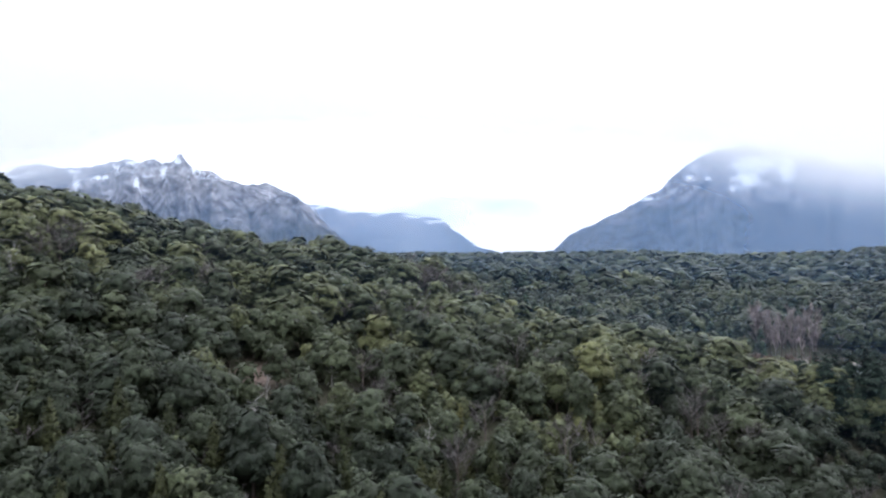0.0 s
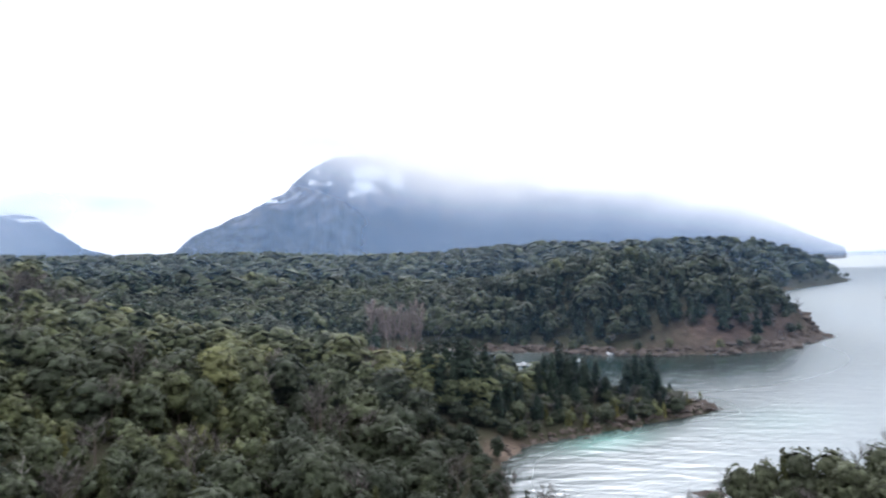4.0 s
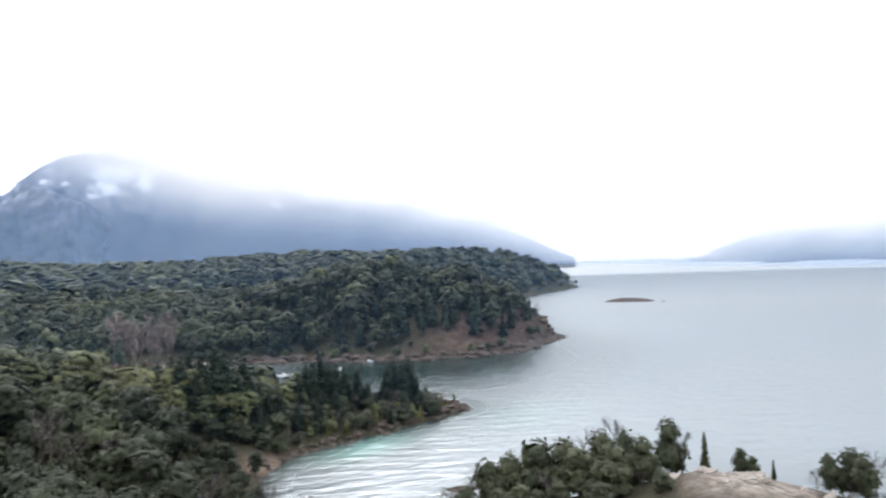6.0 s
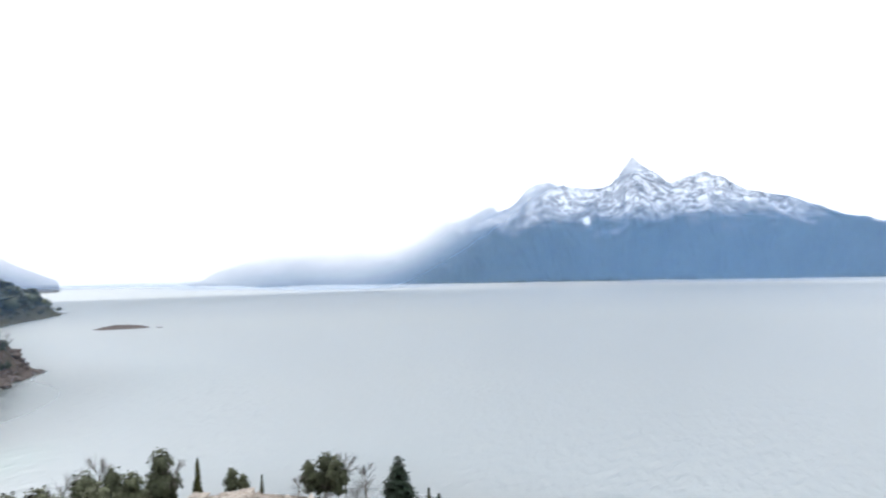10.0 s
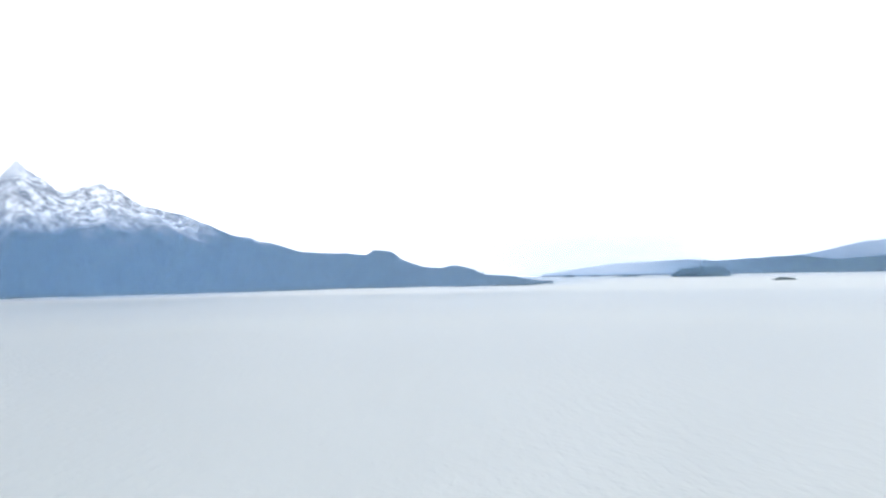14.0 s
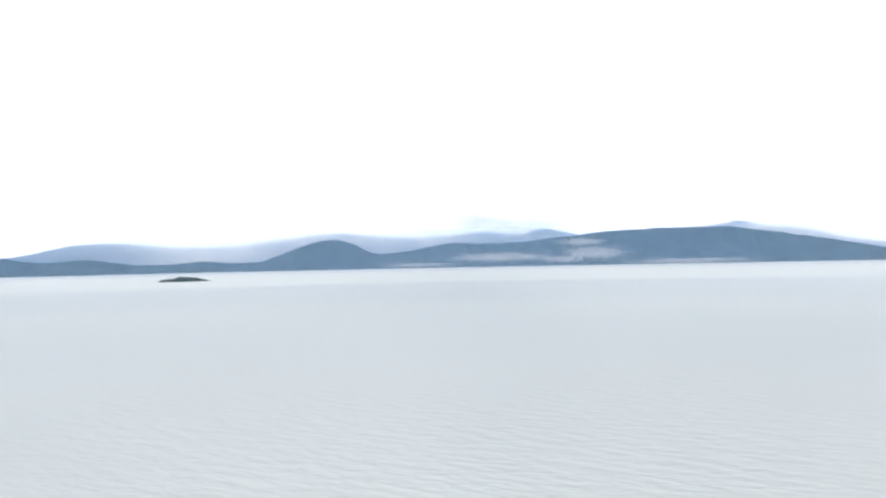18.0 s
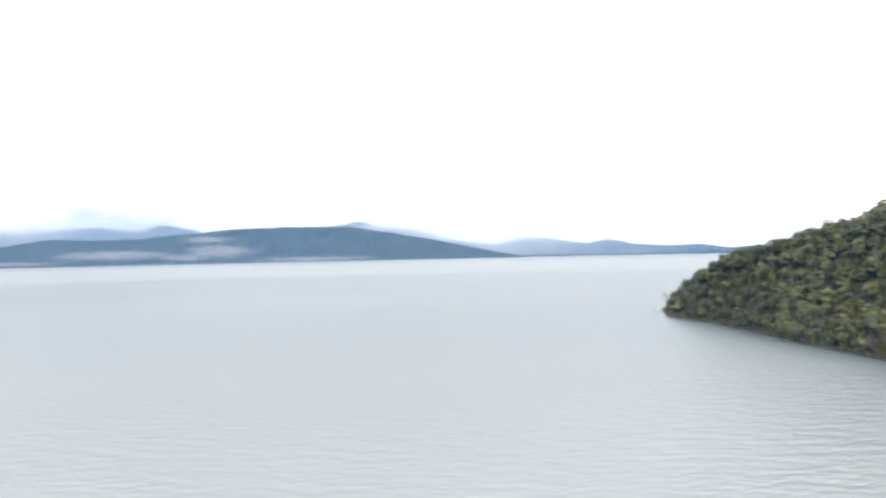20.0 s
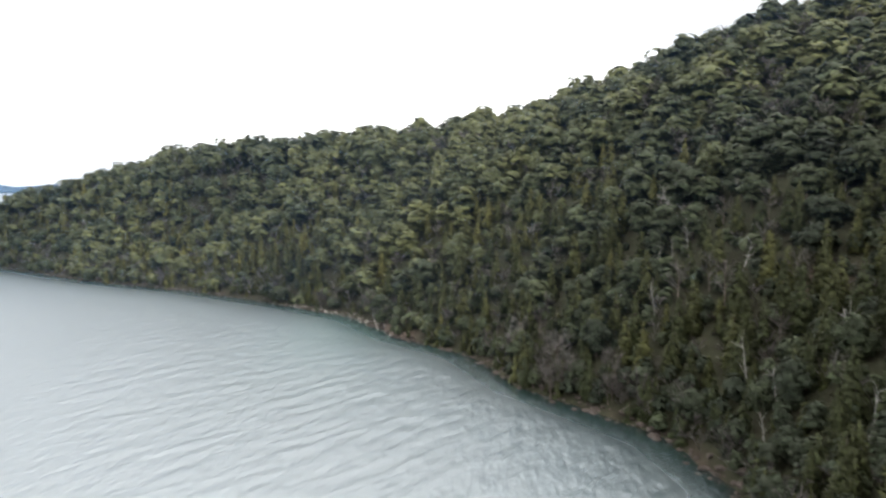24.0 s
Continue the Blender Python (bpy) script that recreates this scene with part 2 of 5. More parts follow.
def smooth_noise(x, y, seed=0):
    ix, iy = np.floor(x).astype(np.int64), np.floor(y).astype(np.int64)
    fx, fy = x - ix, y - iy
    fx, fy = fx * fx * (3 - 2 * fx), fy * fy * (3 - 2 * fy)
    a, b = lattice(ix, iy, seed), lattice(ix + 1, iy, seed)
    c, d = lattice(ix, iy + 1, seed), lattice(ix + 1, iy + 1, seed)
    return (a + (b - a) * fx) * (1 - fy) + (c + (d - c) * fx) * fy


def fbm(x, y, octaves=5, seed=0, ridged=False):
    """Fractal noise about 0, in -1..1; ridged: with sharp crests."""
    total, amp, norm = 0.0, 1.0, 0.0
    for o in range(octaves):
        v = 2 * smooth_noise(x * 2**o + 17.3 * o, y * 2**o - 9.1 * o, seed + o) - 1
        total, norm, amp = total + amp * (1 - 2 * np.abs(v) if ridged else v), norm + amp, amp * 0.5
    return total / norm


def grid_tris(rows, cols, wrap=False):
    i, j = np.meshgrid(np.arange(rows - 1), np.arange(cols if wrap else cols - 1), indexing="ij")
    a, b = i * cols + j, i * cols + (j + 1) % cols
    c, d = a + cols, b + cols
    return np.concatenate([np.stack([a, b, d], -1).reshape(-1, 3), np.stack([a, d, c], -1).reshape(-1, 3)])


def spread(line, step):
    """Points every step metres along a line of places."""
    out = []
    for a, b in zip(line, line[1:]):
        k = max(1, int(math.dist(a[:2], b[:2]) / step))
        out += [tuple(np.add(a, np.multiply(np.subtract(b, a), i / k))) for i in range(k)]
    return np.array(out + [tuple(line[-1])])


# ---------------------------------------------------------------- the lie of the land
# the lake's shore on this side: from the wooded point, round the bays, to the far cape
HILL_SHORE = [(-427, -258), (-393, -197), (-345, -142), (-310, -88), (-272, -43), (-242, -13), (-209, 2), (-184, 21),
              (-154, 29), (-139, 38), (-119, 49), (-97, 51), (-66, 40), (-40, 8), (0, -24)]
KNOLL_SHORE = [(50, -32), (98, -22), (126, -4), (140, 24), (134, 52), (113, 70), (86, 76), (68, 92), (74, 116), (88, 133)]
SPIT_SHORE = [(101, 139), (123, 138), (140, 138), (162, 137), (167, 144), (152, 160), (130, 176), (112, 190)]
BAY_SHORE = [(104, 222), (124, 262), (148, 300), (165, 317), (185, 290), (203, 264), (217, 240), (233, 221), (250, 206), (281, 200), (331, 213)]
CAPE_SHORE = [(348, 236), (415, 290), (500, 365), (600, 430), (676, 462), (780, 486), (871, 519), (905, 560), (860, 700), (1000, 1100)]
BEHIND = [(1500, 2300), (1700, 4700), (-3000, 4700), (-4700, 3000), (-4700, -900), (-2400, -500), (-900, -190), (-560, -240), (-470, -285)]
SHORE = [(*p, 0.0) for p in HILL_SHORE + KNOLL_SHORE + SPIT_SHORE + BAY_SHORE + CAPE_SHORE + BEHIND]

# crests and slopes: bearing, distance, height of the ground
CREST = [(-30, 155, 3), (-25, 170, 9), (-20.8, 185, 14), (-13.8, 205, 18), (-5, 225, 21), (-1.5, 242, 27), (1.5, 272, 40), (10, 300, 42),
         (17, 310, 49.5), (23, 320, 57), (32, 330, 70), (45, 335, 92), (58, 315, 107), (65, 300, 95), (75, 310, 72), (84, 330, 60),
         (96, 380, 54), (107, 440, 50), (113, 470, 40), (118, 495, 26)]
LOW_SLOPE = [(-27, 135, 4), (-15, 105, 7), (0, 88, 10), (15, 80, 14), (30, 80, 18), (45, 88, 17), (58, 118, 13)]
MID_SLOPE = [(-14, 155, 15), (4, 170, 24), (20, 150, 29), (32, 160, 40), (46, 185, 54), (60, 190, 48), (74, 235, 44), (90, 300, 32), (104, 385, 22)]
VALLEY = [(3, 340, 22), (-5, 300, 12), (-15, 295, 8), (-22, 285, 4)]
LOWLAND = [(0, 520, 26), (-12, 560, 20), (-22, 520, 12), (-30, 540, 12), (-42, 610, 14), (-51, 660, 8)]
HORIZON = [(3, 1250, 58), (-9, 1200, 52), (-14, 1200, 52), (-20, 1100, 43), (-26, 1000, 36), (-32, 1000, 45), (-42, 900, 46), (-46.5, 850, 40),
           (-53, 930, 44), (-56, 985, 28)]
HEADLAND = [(-29, 420, 9), (-33, 420, 18), (-38, 420, 28), (-43, 430, 34), (-47, 430, 31), (-51, 430, 25), (-53.5, 425, 17), (-55.8, 415, 10)]
CLIFF = [(-44, 345, 7), (-47, 345, 11), (-51, 362, 13), (-54, 378, 11), (-56.2, 398, 7)]
KNOLL = [(-52, 112, 5), (-62, 108, 8.5), (-68, 114, 12), (-72, 114, 11.5), (-77, 112, 9), (-86, 112, 5.5)]
SPIT = [(-33, 172, 3.5), (-38, 186, 4.5), (-44, 198, 3.5), (-48, 208, 2)]
REST = [(20, 900, 55), (45, 600, 80), (65, 520, 70), (80, 520, 35), (95, 560, 20), (106, 580, 10), (112, 600, 4), (60, 900, 60), (90, 900, 20), (0, 2400, 60), (-25, 2400, 58), (-40, 1800, 35), (40, 2600, 80), (80, 2600, 60)]


def controls():
    lines = [spread([polar(*p) for p in line], 25) for line in (CREST, LOW_SLOPE, MID_SLOPE, VALLEY, HEADLAND, CLIFF, KNOLL, SPIT)]
    lines += [spread([polar(*p) for p in line], 60) for line in (LOWLAND, HORIZON)] + [np.array([polar(*p) for p in REST])]
    lines += [spread(SHORE[:44], 22), spread(SHORE[43:55], 60)]
    return np.concatenate(lines)


KNOTS = controls()


def kernel(p, q):
    return np.sqrt(((p[:, None, :2] - q[None, :, :2]) ** 2).sum(-1) + 64.0)


def solve_land():
    n = len(KNOTS)
    a = np.zeros((n + 1, n + 1))
    a[:n, :n] = kernel(KNOTS, KNOTS) - 0.6 * np.eye(n)
    a[:n, n] = a[n, :n] = 1
    return np.linalg.solve(a, np.append(KNOTS[:, 2], 0))


LAND = solve_land()
EDGE_A = np.array([p[:2] for p in SHORE])
EDGE_B = np.roll(EDGE_A, -1, 0)


def shore_distance(p):
    """Metres to the shore: positive on land, negative in the lake."""
    far, inside = np.full(len(p), 1e9), np.zeros(len(p), bool)
    for a, b in zip(EDGE_A, EDGE_B):
        ab = b - a
        t = np.clip(((p - a) @ ab) / (ab @ ab), 0, 1)
        far = np.minimum(far, np.hypot(*(p - a - t[:, None] * ab).T))
        inside ^= ((a[1] > p[:, 1]) != (b[1] > p[:, 1])) & (p[:, 0] < ab[0] * (p[:, 1] - a[1]) / (ab[1] + 1e-12) + a[0])
    return np.where(inside, far, -far)


def land(x, y):
    """Height of the ground and metres from the shore, for arrays of places."""
    p = np.stack([np.ravel(x), np.ravel(y)], 1).astype(float)
    z = np.concatenate([kernel(c, KNOTS) @ LAND[:-1] + LAND[-1] for c in np.array_split(p, max(1, len(p) // 4000))])
    r = np.hypot(p[:, 0], p[:, 1])
    z = np.where(r > 1290, z + (np.clip(z, 0, 34) - z) * np.clip((r - 1290) / 170, 0, 1), z)
    d = shore_distance(p) + 1.6 * fbm(p[:, 0] / 9, p[:, 1] / 9, 3, 4) * np.clip(r / 100, 0.4, 3)
    rough = 1.4 * fbm(p[:, 0] / 22, p[:, 1] / 22, 4, 9) * np.clip(d / 10, 0, 1) + 4 * fbm(p[:, 0] / 120, p[:, 1] / 90, 3, 37) * np.clip((r - 330) / 200, 0, 1) * np.clip(d / 50, 0, 1) * np.clip((1000 - r) / 100, 0, 1)
    dry = np.maximum(z, np.minimum(0.30 * d, 1.2 + 0.02 * d)) + rough
    return np.where(d > 0, np.maximum(dry, 0.06 * d), -np.minimum(0.22 * -d, 14.0)), d


def make_ground():
    rings = np.concatenate([[0.3, 8, 20, 32, 44], 55 * 1.024 ** np.arange(191)])
    az = np.radians(np.arange(0, 360, 0.8))
    r, a = np.meshgrid(rings, az, indexing="ij")
    x, y = -r * np.sin(a), r * np.cos(a)
    z, d = land(x, y)
    x, y = x.ravel(), y.ravel()
    steep = fbm(x / 30, y / 30, 4, 21)
    rock = np.clip((np.where(x < 0, 2.2, np.where(y < 200, 1.2, np.where(x > 420, 3.0, 5.5))) - d + 4 * steep) / 3, 0, 1) * (d > 0)
    knoll = np.exp(-(((x - 107) / 11) ** 2 + ((y - 36) / 10) ** 2)) + 0.2 * steep
    slide = np.exp(-(((x + 37) / 3.5) ** 2 + ((y - 137) / 8) ** 2)) + 0.8 * np.exp(-(((x + 127) / 5) ** 2 + ((y - 80) / 5) ** 2)) + 0.2 * steep
    cliff = np.exp(-(((x - 285) / 48) ** 2 + ((y - 222) / 17) ** 2)) * (1 + 0.6 * steep)
    rock = np.clip(np.maximum.reduce([rock, 1.4 * knoll, 1.3 * slide, 1.3 * cliff]), 0, 1)
    cove = 0.8 * slide * (slide > 0.3) + np.exp(-(((x - 90) / 7) ** 2 + ((y - 137) / 7) ** 2)) + np.exp(-(((x + 212) / 11) ** 2 + ((y - 2) / 6) ** 2)) + np.exp(-(((x - 150) / 14) ** 2 + ((y - 308) / 14) ** 2))
    pale = np.clip(1.5 * cove, 0, 1) * np.where(((y > 100) | (y > 70) & (x < -110)) & (x < 0), 1, np.clip((7 - d) / 3, 0, 1))
    me = mesh_np("ground", np.stack([x, y, z], 1), grid_tris(len(rings), len(az), True), [GROUND], smooth=True, rock=rock, sand=np.clip(pale, 0, 1), granite=np.clip(1.7 * knoll - 0.25, 0, 1))
    return tagged(new("ground", me), "dark forest floor with stony shores and sandy coves", "ground", kind="structure")


def make_water():
    rings = np.concatenate([[0.5, 30, 60], 75 * 1.036 ** np.arange(118)])
    rings = rings[rings < 4900]
    az = np.radians(np.arange(0, 360, 0.75))
    r, a = np.meshgrid(rings, az, indexing="ij")
    x, y = (-r * np.sin(a)).ravel(), (r * np.cos(a)).ravel()
    d = -shore_distance(np.stack([x, y], 1))
    shoal = 0.8 * np.exp(-(((x - 116) / 13) ** 2 + ((y - 129) / 5.5) ** 2)) + 0.18 * np.exp(-(((x - 165) / 22) ** 2 + ((y - 118) / 12) ** 2))
    shoal += 0.12 * np.exp(-(((x + 215) / 45) ** 2 + ((y + 18) / 18) ** 2))
    calm = np.exp(-(((x - 215) / 95) ** 2 + ((y - 215) / 70) ** 2))
    # shore distance, held low in the bay so its water stays dark
    depth = 1 - np.exp(-np.maximum(d, 0) / (np.where(x < -20, 65, 85 - 0.17 * np.clip(100 - x, 0, 120)) + 700 * calm))
    me = mesh_np("water", np.stack([x, y, 0 * x], 1), grid_tris(len(rings), len(az), True), [WATER], smooth=True, depth=depth, calm=np.clip(np.maximum(calm, 0.7 * np.exp(-np.maximum(d, 0) / 14)), 0, 1), shoal=np.clip(shoal, 0, 1))
    return tagged(new("water", me), "wind-rippled blue-grey lake, turquoise in the shallows", "lake", kind="structure")


make_ground()
make_water()


# ---------------------------------------------------------------- mountains, far shores, islands
def massif(name, crest, reach, material, label, category, carve=0.3, grain=1.0, jag=0.1, step=0.14, seed=0, foot=-3.0, spots=()):
    """A range behind a crest line of (bearing, distance, elevation seen from the drone): its flank falls towards the lake in spurs and gullies."""
    crest = sorted(crest)
    b0, d0, e0 = (np.array([c[i] for c in crest]) for i in range(3))
    az = np.arange(b0[0], b0[-1] + step / 2, step)
    top = np.interp(az, b0, e0)
    top = top + jag * fbm(az * 1.1 / grain, 0 * az + seed, 5, seed + 4, ridged=True) * np.clip((top + 0.6) / 2.0, 0.05, 1)
    far = np.interp(az, b0, d0)
    high = EYE + far * np.tan(np.radians(top))
    u = np.concatenate([np.linspace(0, 1, 52), [1.03, 1.08, 1.16]])
    uu, aa = np.meshgrid(u, az, indexing="ij")
    r = np.minimum(far[None] - reach * (1 - uu), 4940)
    lean = aa + 1.6 * grain * (1 - uu) * fbm(aa / 6.0, uu * 0.8, 3, seed + 9)
    rib = fbm(lean / (1.7 * grain), uu * 1.4 + seed, 5, seed, ridged=True)
    fine = fbm(lean / (0.35 * grain), uu * 9.0, 4, seed + 2, ridged=True)
    slope = np.where(uu <= 1, np.clip(uu, 0, 1) ** 1.15, 1 - 3.0 * (uu - 1))
    belly = np.clip(4 * uu * (1 - uu), 0, 1) ** 0.6
    body = np.maximum(high, 2.0)[None] - foot
    h = foot + body * (slope - carve * belly * 0.5 * (0.6 - rib) - 0.025 * belly * (0.4 - fine))
    h = np.maximum(h, foot)
    x, y = (-r * np.sin(np.radians(aa))).ravel(), (r * np.cos(np.radians(aa))).ravel()
    above = np.degrees(np.arctan2(h - EYE, r)).ravel()
    pale = np.zeros(len(x))
    for b, e, wide, tall in spots:
        pale = np.maximum(pale, np.exp(-(((aa.ravel() - b) / (1.9 * wide)) ** 2 + ((above - e) / (1.5 * tall)) ** 2)))
    gully = np.clip(0.5 - 0.35 * rib - 0.45 * fine, 0, 1).ravel()
    me = mesh_np(name, np.stack([x, y, h.ravel()], 1), grid_tris(len(u), len(az)), [material], smooth=True, pale=pale, gully=gully)
    return tagged(new(name, me), label, category)


PURPLE = rock_material("purple_grey_rock", (0.075, 0.078, 0.080), (0.055, 0.052, 0.060), (0.30, 0.285, 0.29), 360, 500, 0.9, 0.52)
DARKWOOD = rock_material("steep_forest_and_snow", (0.020, 0.034, 0.030), (0.05, 0.055, 0.065), (0.13, 0.13, 0.14), 180, 285, 1.0, 0.46)
HILLWOOD = rock_material("distant_wooded_hills", (0.028, 0.042, 0.036), (0.05, 0.06, 0.055), (0.16, 0.15, 0.14), 900, 1000, 0.0)

massif("mountain", [(38, 3300, 6.9), (33, 3280, 7.0), (31.85, 3250, 7.14), (30.7, 3250, 7.78), (29.5, 3240, 8.04), (28.1, 3220, 7.83), (26.8, 3210, 7.88), (25.3, 3200, 8.22), (24.0, 3200, 8.69), (23.0, 3190, 8.4), (22.2, 3180, 8.75),
                    (21.5, 3170, 8.36), (20.8, 3160, 8.6), (20.33, 3150, 9.3), (19.85, 3150, 8.62), (19.25, 3140, 8.1), (18.0, 3120, 7.81), (17.0, 3100, 7.2), (15.3, 3080, 6.85), (14.0, 3050, 6.99), (12.7, 3020, 6.42),
                    (11.65, 3000, 5.88), (10.8, 2980, 5.2), (9.26, 2950, 3.72), (7.1, 2900, 1.56), (5.6, 2880, 0.2)], 900, PURPLE,
       "jagged purple-grey rock mountain streaked with snow", "mountain", 0.42, 1.0, 0.16, seed=31,
       spots=[(23.6, 8.4, 0.5, 0.16), (21.5, 7.75, 0.16, 0.4), (23.4, 6.9, 0.14, 0.3), (23.0, 6.25, 0.12, 0.16), (25.7, 7.2, 0.45, 0.14), (27.5, 7.6, 0.3, 0.14), (27.35, 6.7, 0.16, 0.3), (24.8, 8.0, 0.2, 0.2), (19.3, 7.95, 0.3, 0.2), (31.3, 7.0, 0.5, 0.12), (30.0, 7.3, 0.4, 0.12), (20.5, 8.6, 0.2, 0.3)])
massif("mountain", [(14, 4300, 5.6), (10.6, 4300, 5.34), (8.35, 4300, 4.9), (5.65, 4300, 4.56), (2.9, 4300, 4.5), (1.8, 4280, 4.17), (0.2, 4250, 4.0), (-0.7, 4220, 3.2), (-2.5, 4200, 1.8), (-5.2, 4200, 0.9), (-7.5, 4200, 0.3)], 900, PURPLE,
       "hazy far ridge with a snowy rim closing the valley", "mountain", 0.3, 0.9, 0.12, seed=47, spots=[(10, 5.1, 0.5, 0.12), (7.6, 4.75, 0.7, 0.12), (5.4, 4.4, 0.3, 0.12), (2.4, 4.3, 0.5, 0.2), (0.6, 3.8, 0.6, 0.12)])
massif("mountain", [(-7.4, 3000, 0.1), (-8.5, 3000, 0.95), (-10.1, 3000, 2.4), (-12.4, 3020, 3.4), (-14.2, 3050, 4.2), (-15.8, 3080, 5.1), (-17.1, 3100, 5.6), (-17.8, 3110, 6.4), (-19.1, 3130, 7.4), (-20.3, 3150, 8.15), (-22.1, 3180, 8.5), (-24, 3200, 8.6),
                    (-26, 3220, 8.7), (-29, 3250, 8.4), (-35, 3300, 7.3), (-41, 3350, 5.9), (-47, 3350, 4.6), (-53, 3300, 2.6), (-57, 3300, 0.6), (-59, 3300, -0.3)], 1000, PURPLE,
       "broad snow-flecked mountain with its summit in cloud", "mountain", 0.4, 1.3, 0.12, seed=66,
       spots=[(-23.3, 6.05, 0.7, 0.45), (-25.9, 6.8, 0.45, 0.9), (-23.9, 7.1, 1.2, 0.5), (-22.4, 5.4, 0.4, 0.14), (-19.2, 6.4, 0.2, 0.2), (-20.6, 6.3, 0.25, 0.14), (-33.2, 6.3, 0.3, 0.2), (-35.4, 4.75, 0.2, 0.4), (-16.0, 5.0, 0.7, 0.1), (-27.5, 7.6, 0.5, 0.3)])
massif("mountain", [(-67.5, 3560, -0.75), (-68.5, 3560, -0.55), (-70.1, 3500, 0.28), (-74.7, 3300, 1.43), (-79.2, 3150, 2.0), (-84.7, 3000, 2.9), (-89.2, 2950, 3.9), (-91.4, 2920, 4.8), (-91.9, 2910, 4.4), (-93.2, 2900, 5.0), (-94.6, 2880, 6.4), (-95.9, 2870, 6.56),
                    (-97.7, 2860, 6.2), (-99.4, 2850, 5.9), (-100.8, 2850, 6.2), (-101.8, 2850, 7.4), (-102.5, 2850, 8.3), (-103.3, 2850, 7.5), (-104.2, 2850, 6.95), (-105.3, 2850, 6.1), (-106.6, 2850, 6.5), (-107.8, 2850, 6.85), (-109.2, 2850, 6.2),
                    (-110.7, 2850, 5.3), (-113.5, 2850, 4.6), (-116.6, 2860, 3.3), (-120.1, 2880, 2.4), (-121.9, 2900, 1.8), (-124, 2920, 1.55), (-125.7, 2940, 1.7), (-127.4, 2950, 1.4), (-128.0, 2950, 1.75), (-129.4, 2950, 1.7), (-130.2, 2950, 1.0),
                    (-131.8, 2950, 0.44), (-133.5, 2940, 0.3), (-134.3, 2930, 0.5), (-135.6, 2920, 0.25), (-137, 2900, -0.3), (-139.1, 2800, -0.48), (-141.1, 2760, -0.85), (-142.3, 2740, -0.97)], 880, DARKWOOD,
       "dark forested mountain with three snowy peaks above the lake", "mountain", 0.26, 1.7, 0.16, seed=85, foot=-1.0, spots=[(-98.9, 3.5, 0.2, 0.3)])
massif("wooded_hills", [(-75.0, 2560, -1.0), (-75.4, 2560, -0.9), (-76.4, 2550, -0.54), (-78.3, 2520, -0.31), (-81, 2480, -0.45), (-84.6, 2420, -0.85), (-86.5, 2400, -1.05)], 120, DARKWOOD,
       "low wooded point in the mist below the mountain", "hills", 0.2, 0.6, 0.1, seed=91, foot=-1.0)
massif("wooded_hills", [(-141.4, 4720, -0.4), (-146.9, 4720, 0.33), (-152.4, 4700, 0.56), (-154.8, 4700, 0.42), (-157.3, 4690, 0.55), (-160.2, 4680, 0.67), (-162.3, 4680, 0.34), (-165.5, 4680, 0.52), (-168.5, 4680, 0.08), (-170.8, 4680, 0.04), (-173.2, 4680, 0.26),
                        (-175.5, 4680, 0.08), (-178, 4680, 0.15), (-182, 4680, -0.1)], 300, HILLWOOD,
       "low blue wooded hills along the far shore", "hills", 0.25, 0.8, 0.08, seed=101, foot=-1.0)
massif("wooded_hills", [(184, 4650, -0.2), (182.2, 4650, 0.2), (179.9, 4650, 1.09), (178.1, 4650, 1.65), (176.6, 4650, 1.82), (175.4, 4650, 1.5), (174.0, 4650, 0.8), (173.2, 4640, 0.56), (170.6, 4640, 0.81), (167.4, 4620, 1.35), (164.6, 4610, 1.24), (161.6, 4600, 1.34), (157.5, 4580, 1.75),
                        (154.9, 4570, 2.0), (150.7, 4560, 2.15), (146.2, 4560, 2.1), (142.4, 4590, 1.5), (139.9, 4610, 1.06), (136.3, 4650, 0.3), (133.8, 4680, -0.2), (132, 4700, -0.52)], 420, HILLWOOD,
       "long blue wooded hill with pale clearings by the lake", "hills", 0.25, 0.9, 0.06, seed=117, foot=-1.0,
       spots=[(163.5, 0.15, 2.6, 0.28), (158.5, -0.1, 1.2, 0.22), (156.0, 0.35, 1.6, 0.4), (170, -0.35, 2.0, 0.12), (157, 1.25, 1.2, 0.2), (149, -0.4, 3.0, 0.15)])
massif("mountain", [(-158, 4900, 0.5), (-161, 4900, 0.8), (-162.6, 4900, 1.16), (-164.3, 4900, 1.58), (-167.4, 4900, 1.71), (-170.5, 4900, 1.4), (-173.2, 4900, 1.26), (-175.1, 4900, 1.32), (-176.7, 4900, 1.48), (-178.2, 4900, 1.7), (-181.5, 4900, 2.1), (-183.7, 4900, 2.3), (-186.8, 4900, 1.95),
                    (-189, 4900, 1.84), (-191.6, 4900, 1.86), (-195.4, 4900, 2.15), (-198.2, 4900, 1.9), (-199.8, 4900, 2.37), (-202.5, 4900, 1.86), (-204, 4900, 1.5)], 60, HILLWOOD,
       "pale blue mountains in haze behind the far shore", "mountain", 0.15, 0.8, 0.05, seed=131, foot=-1.0)
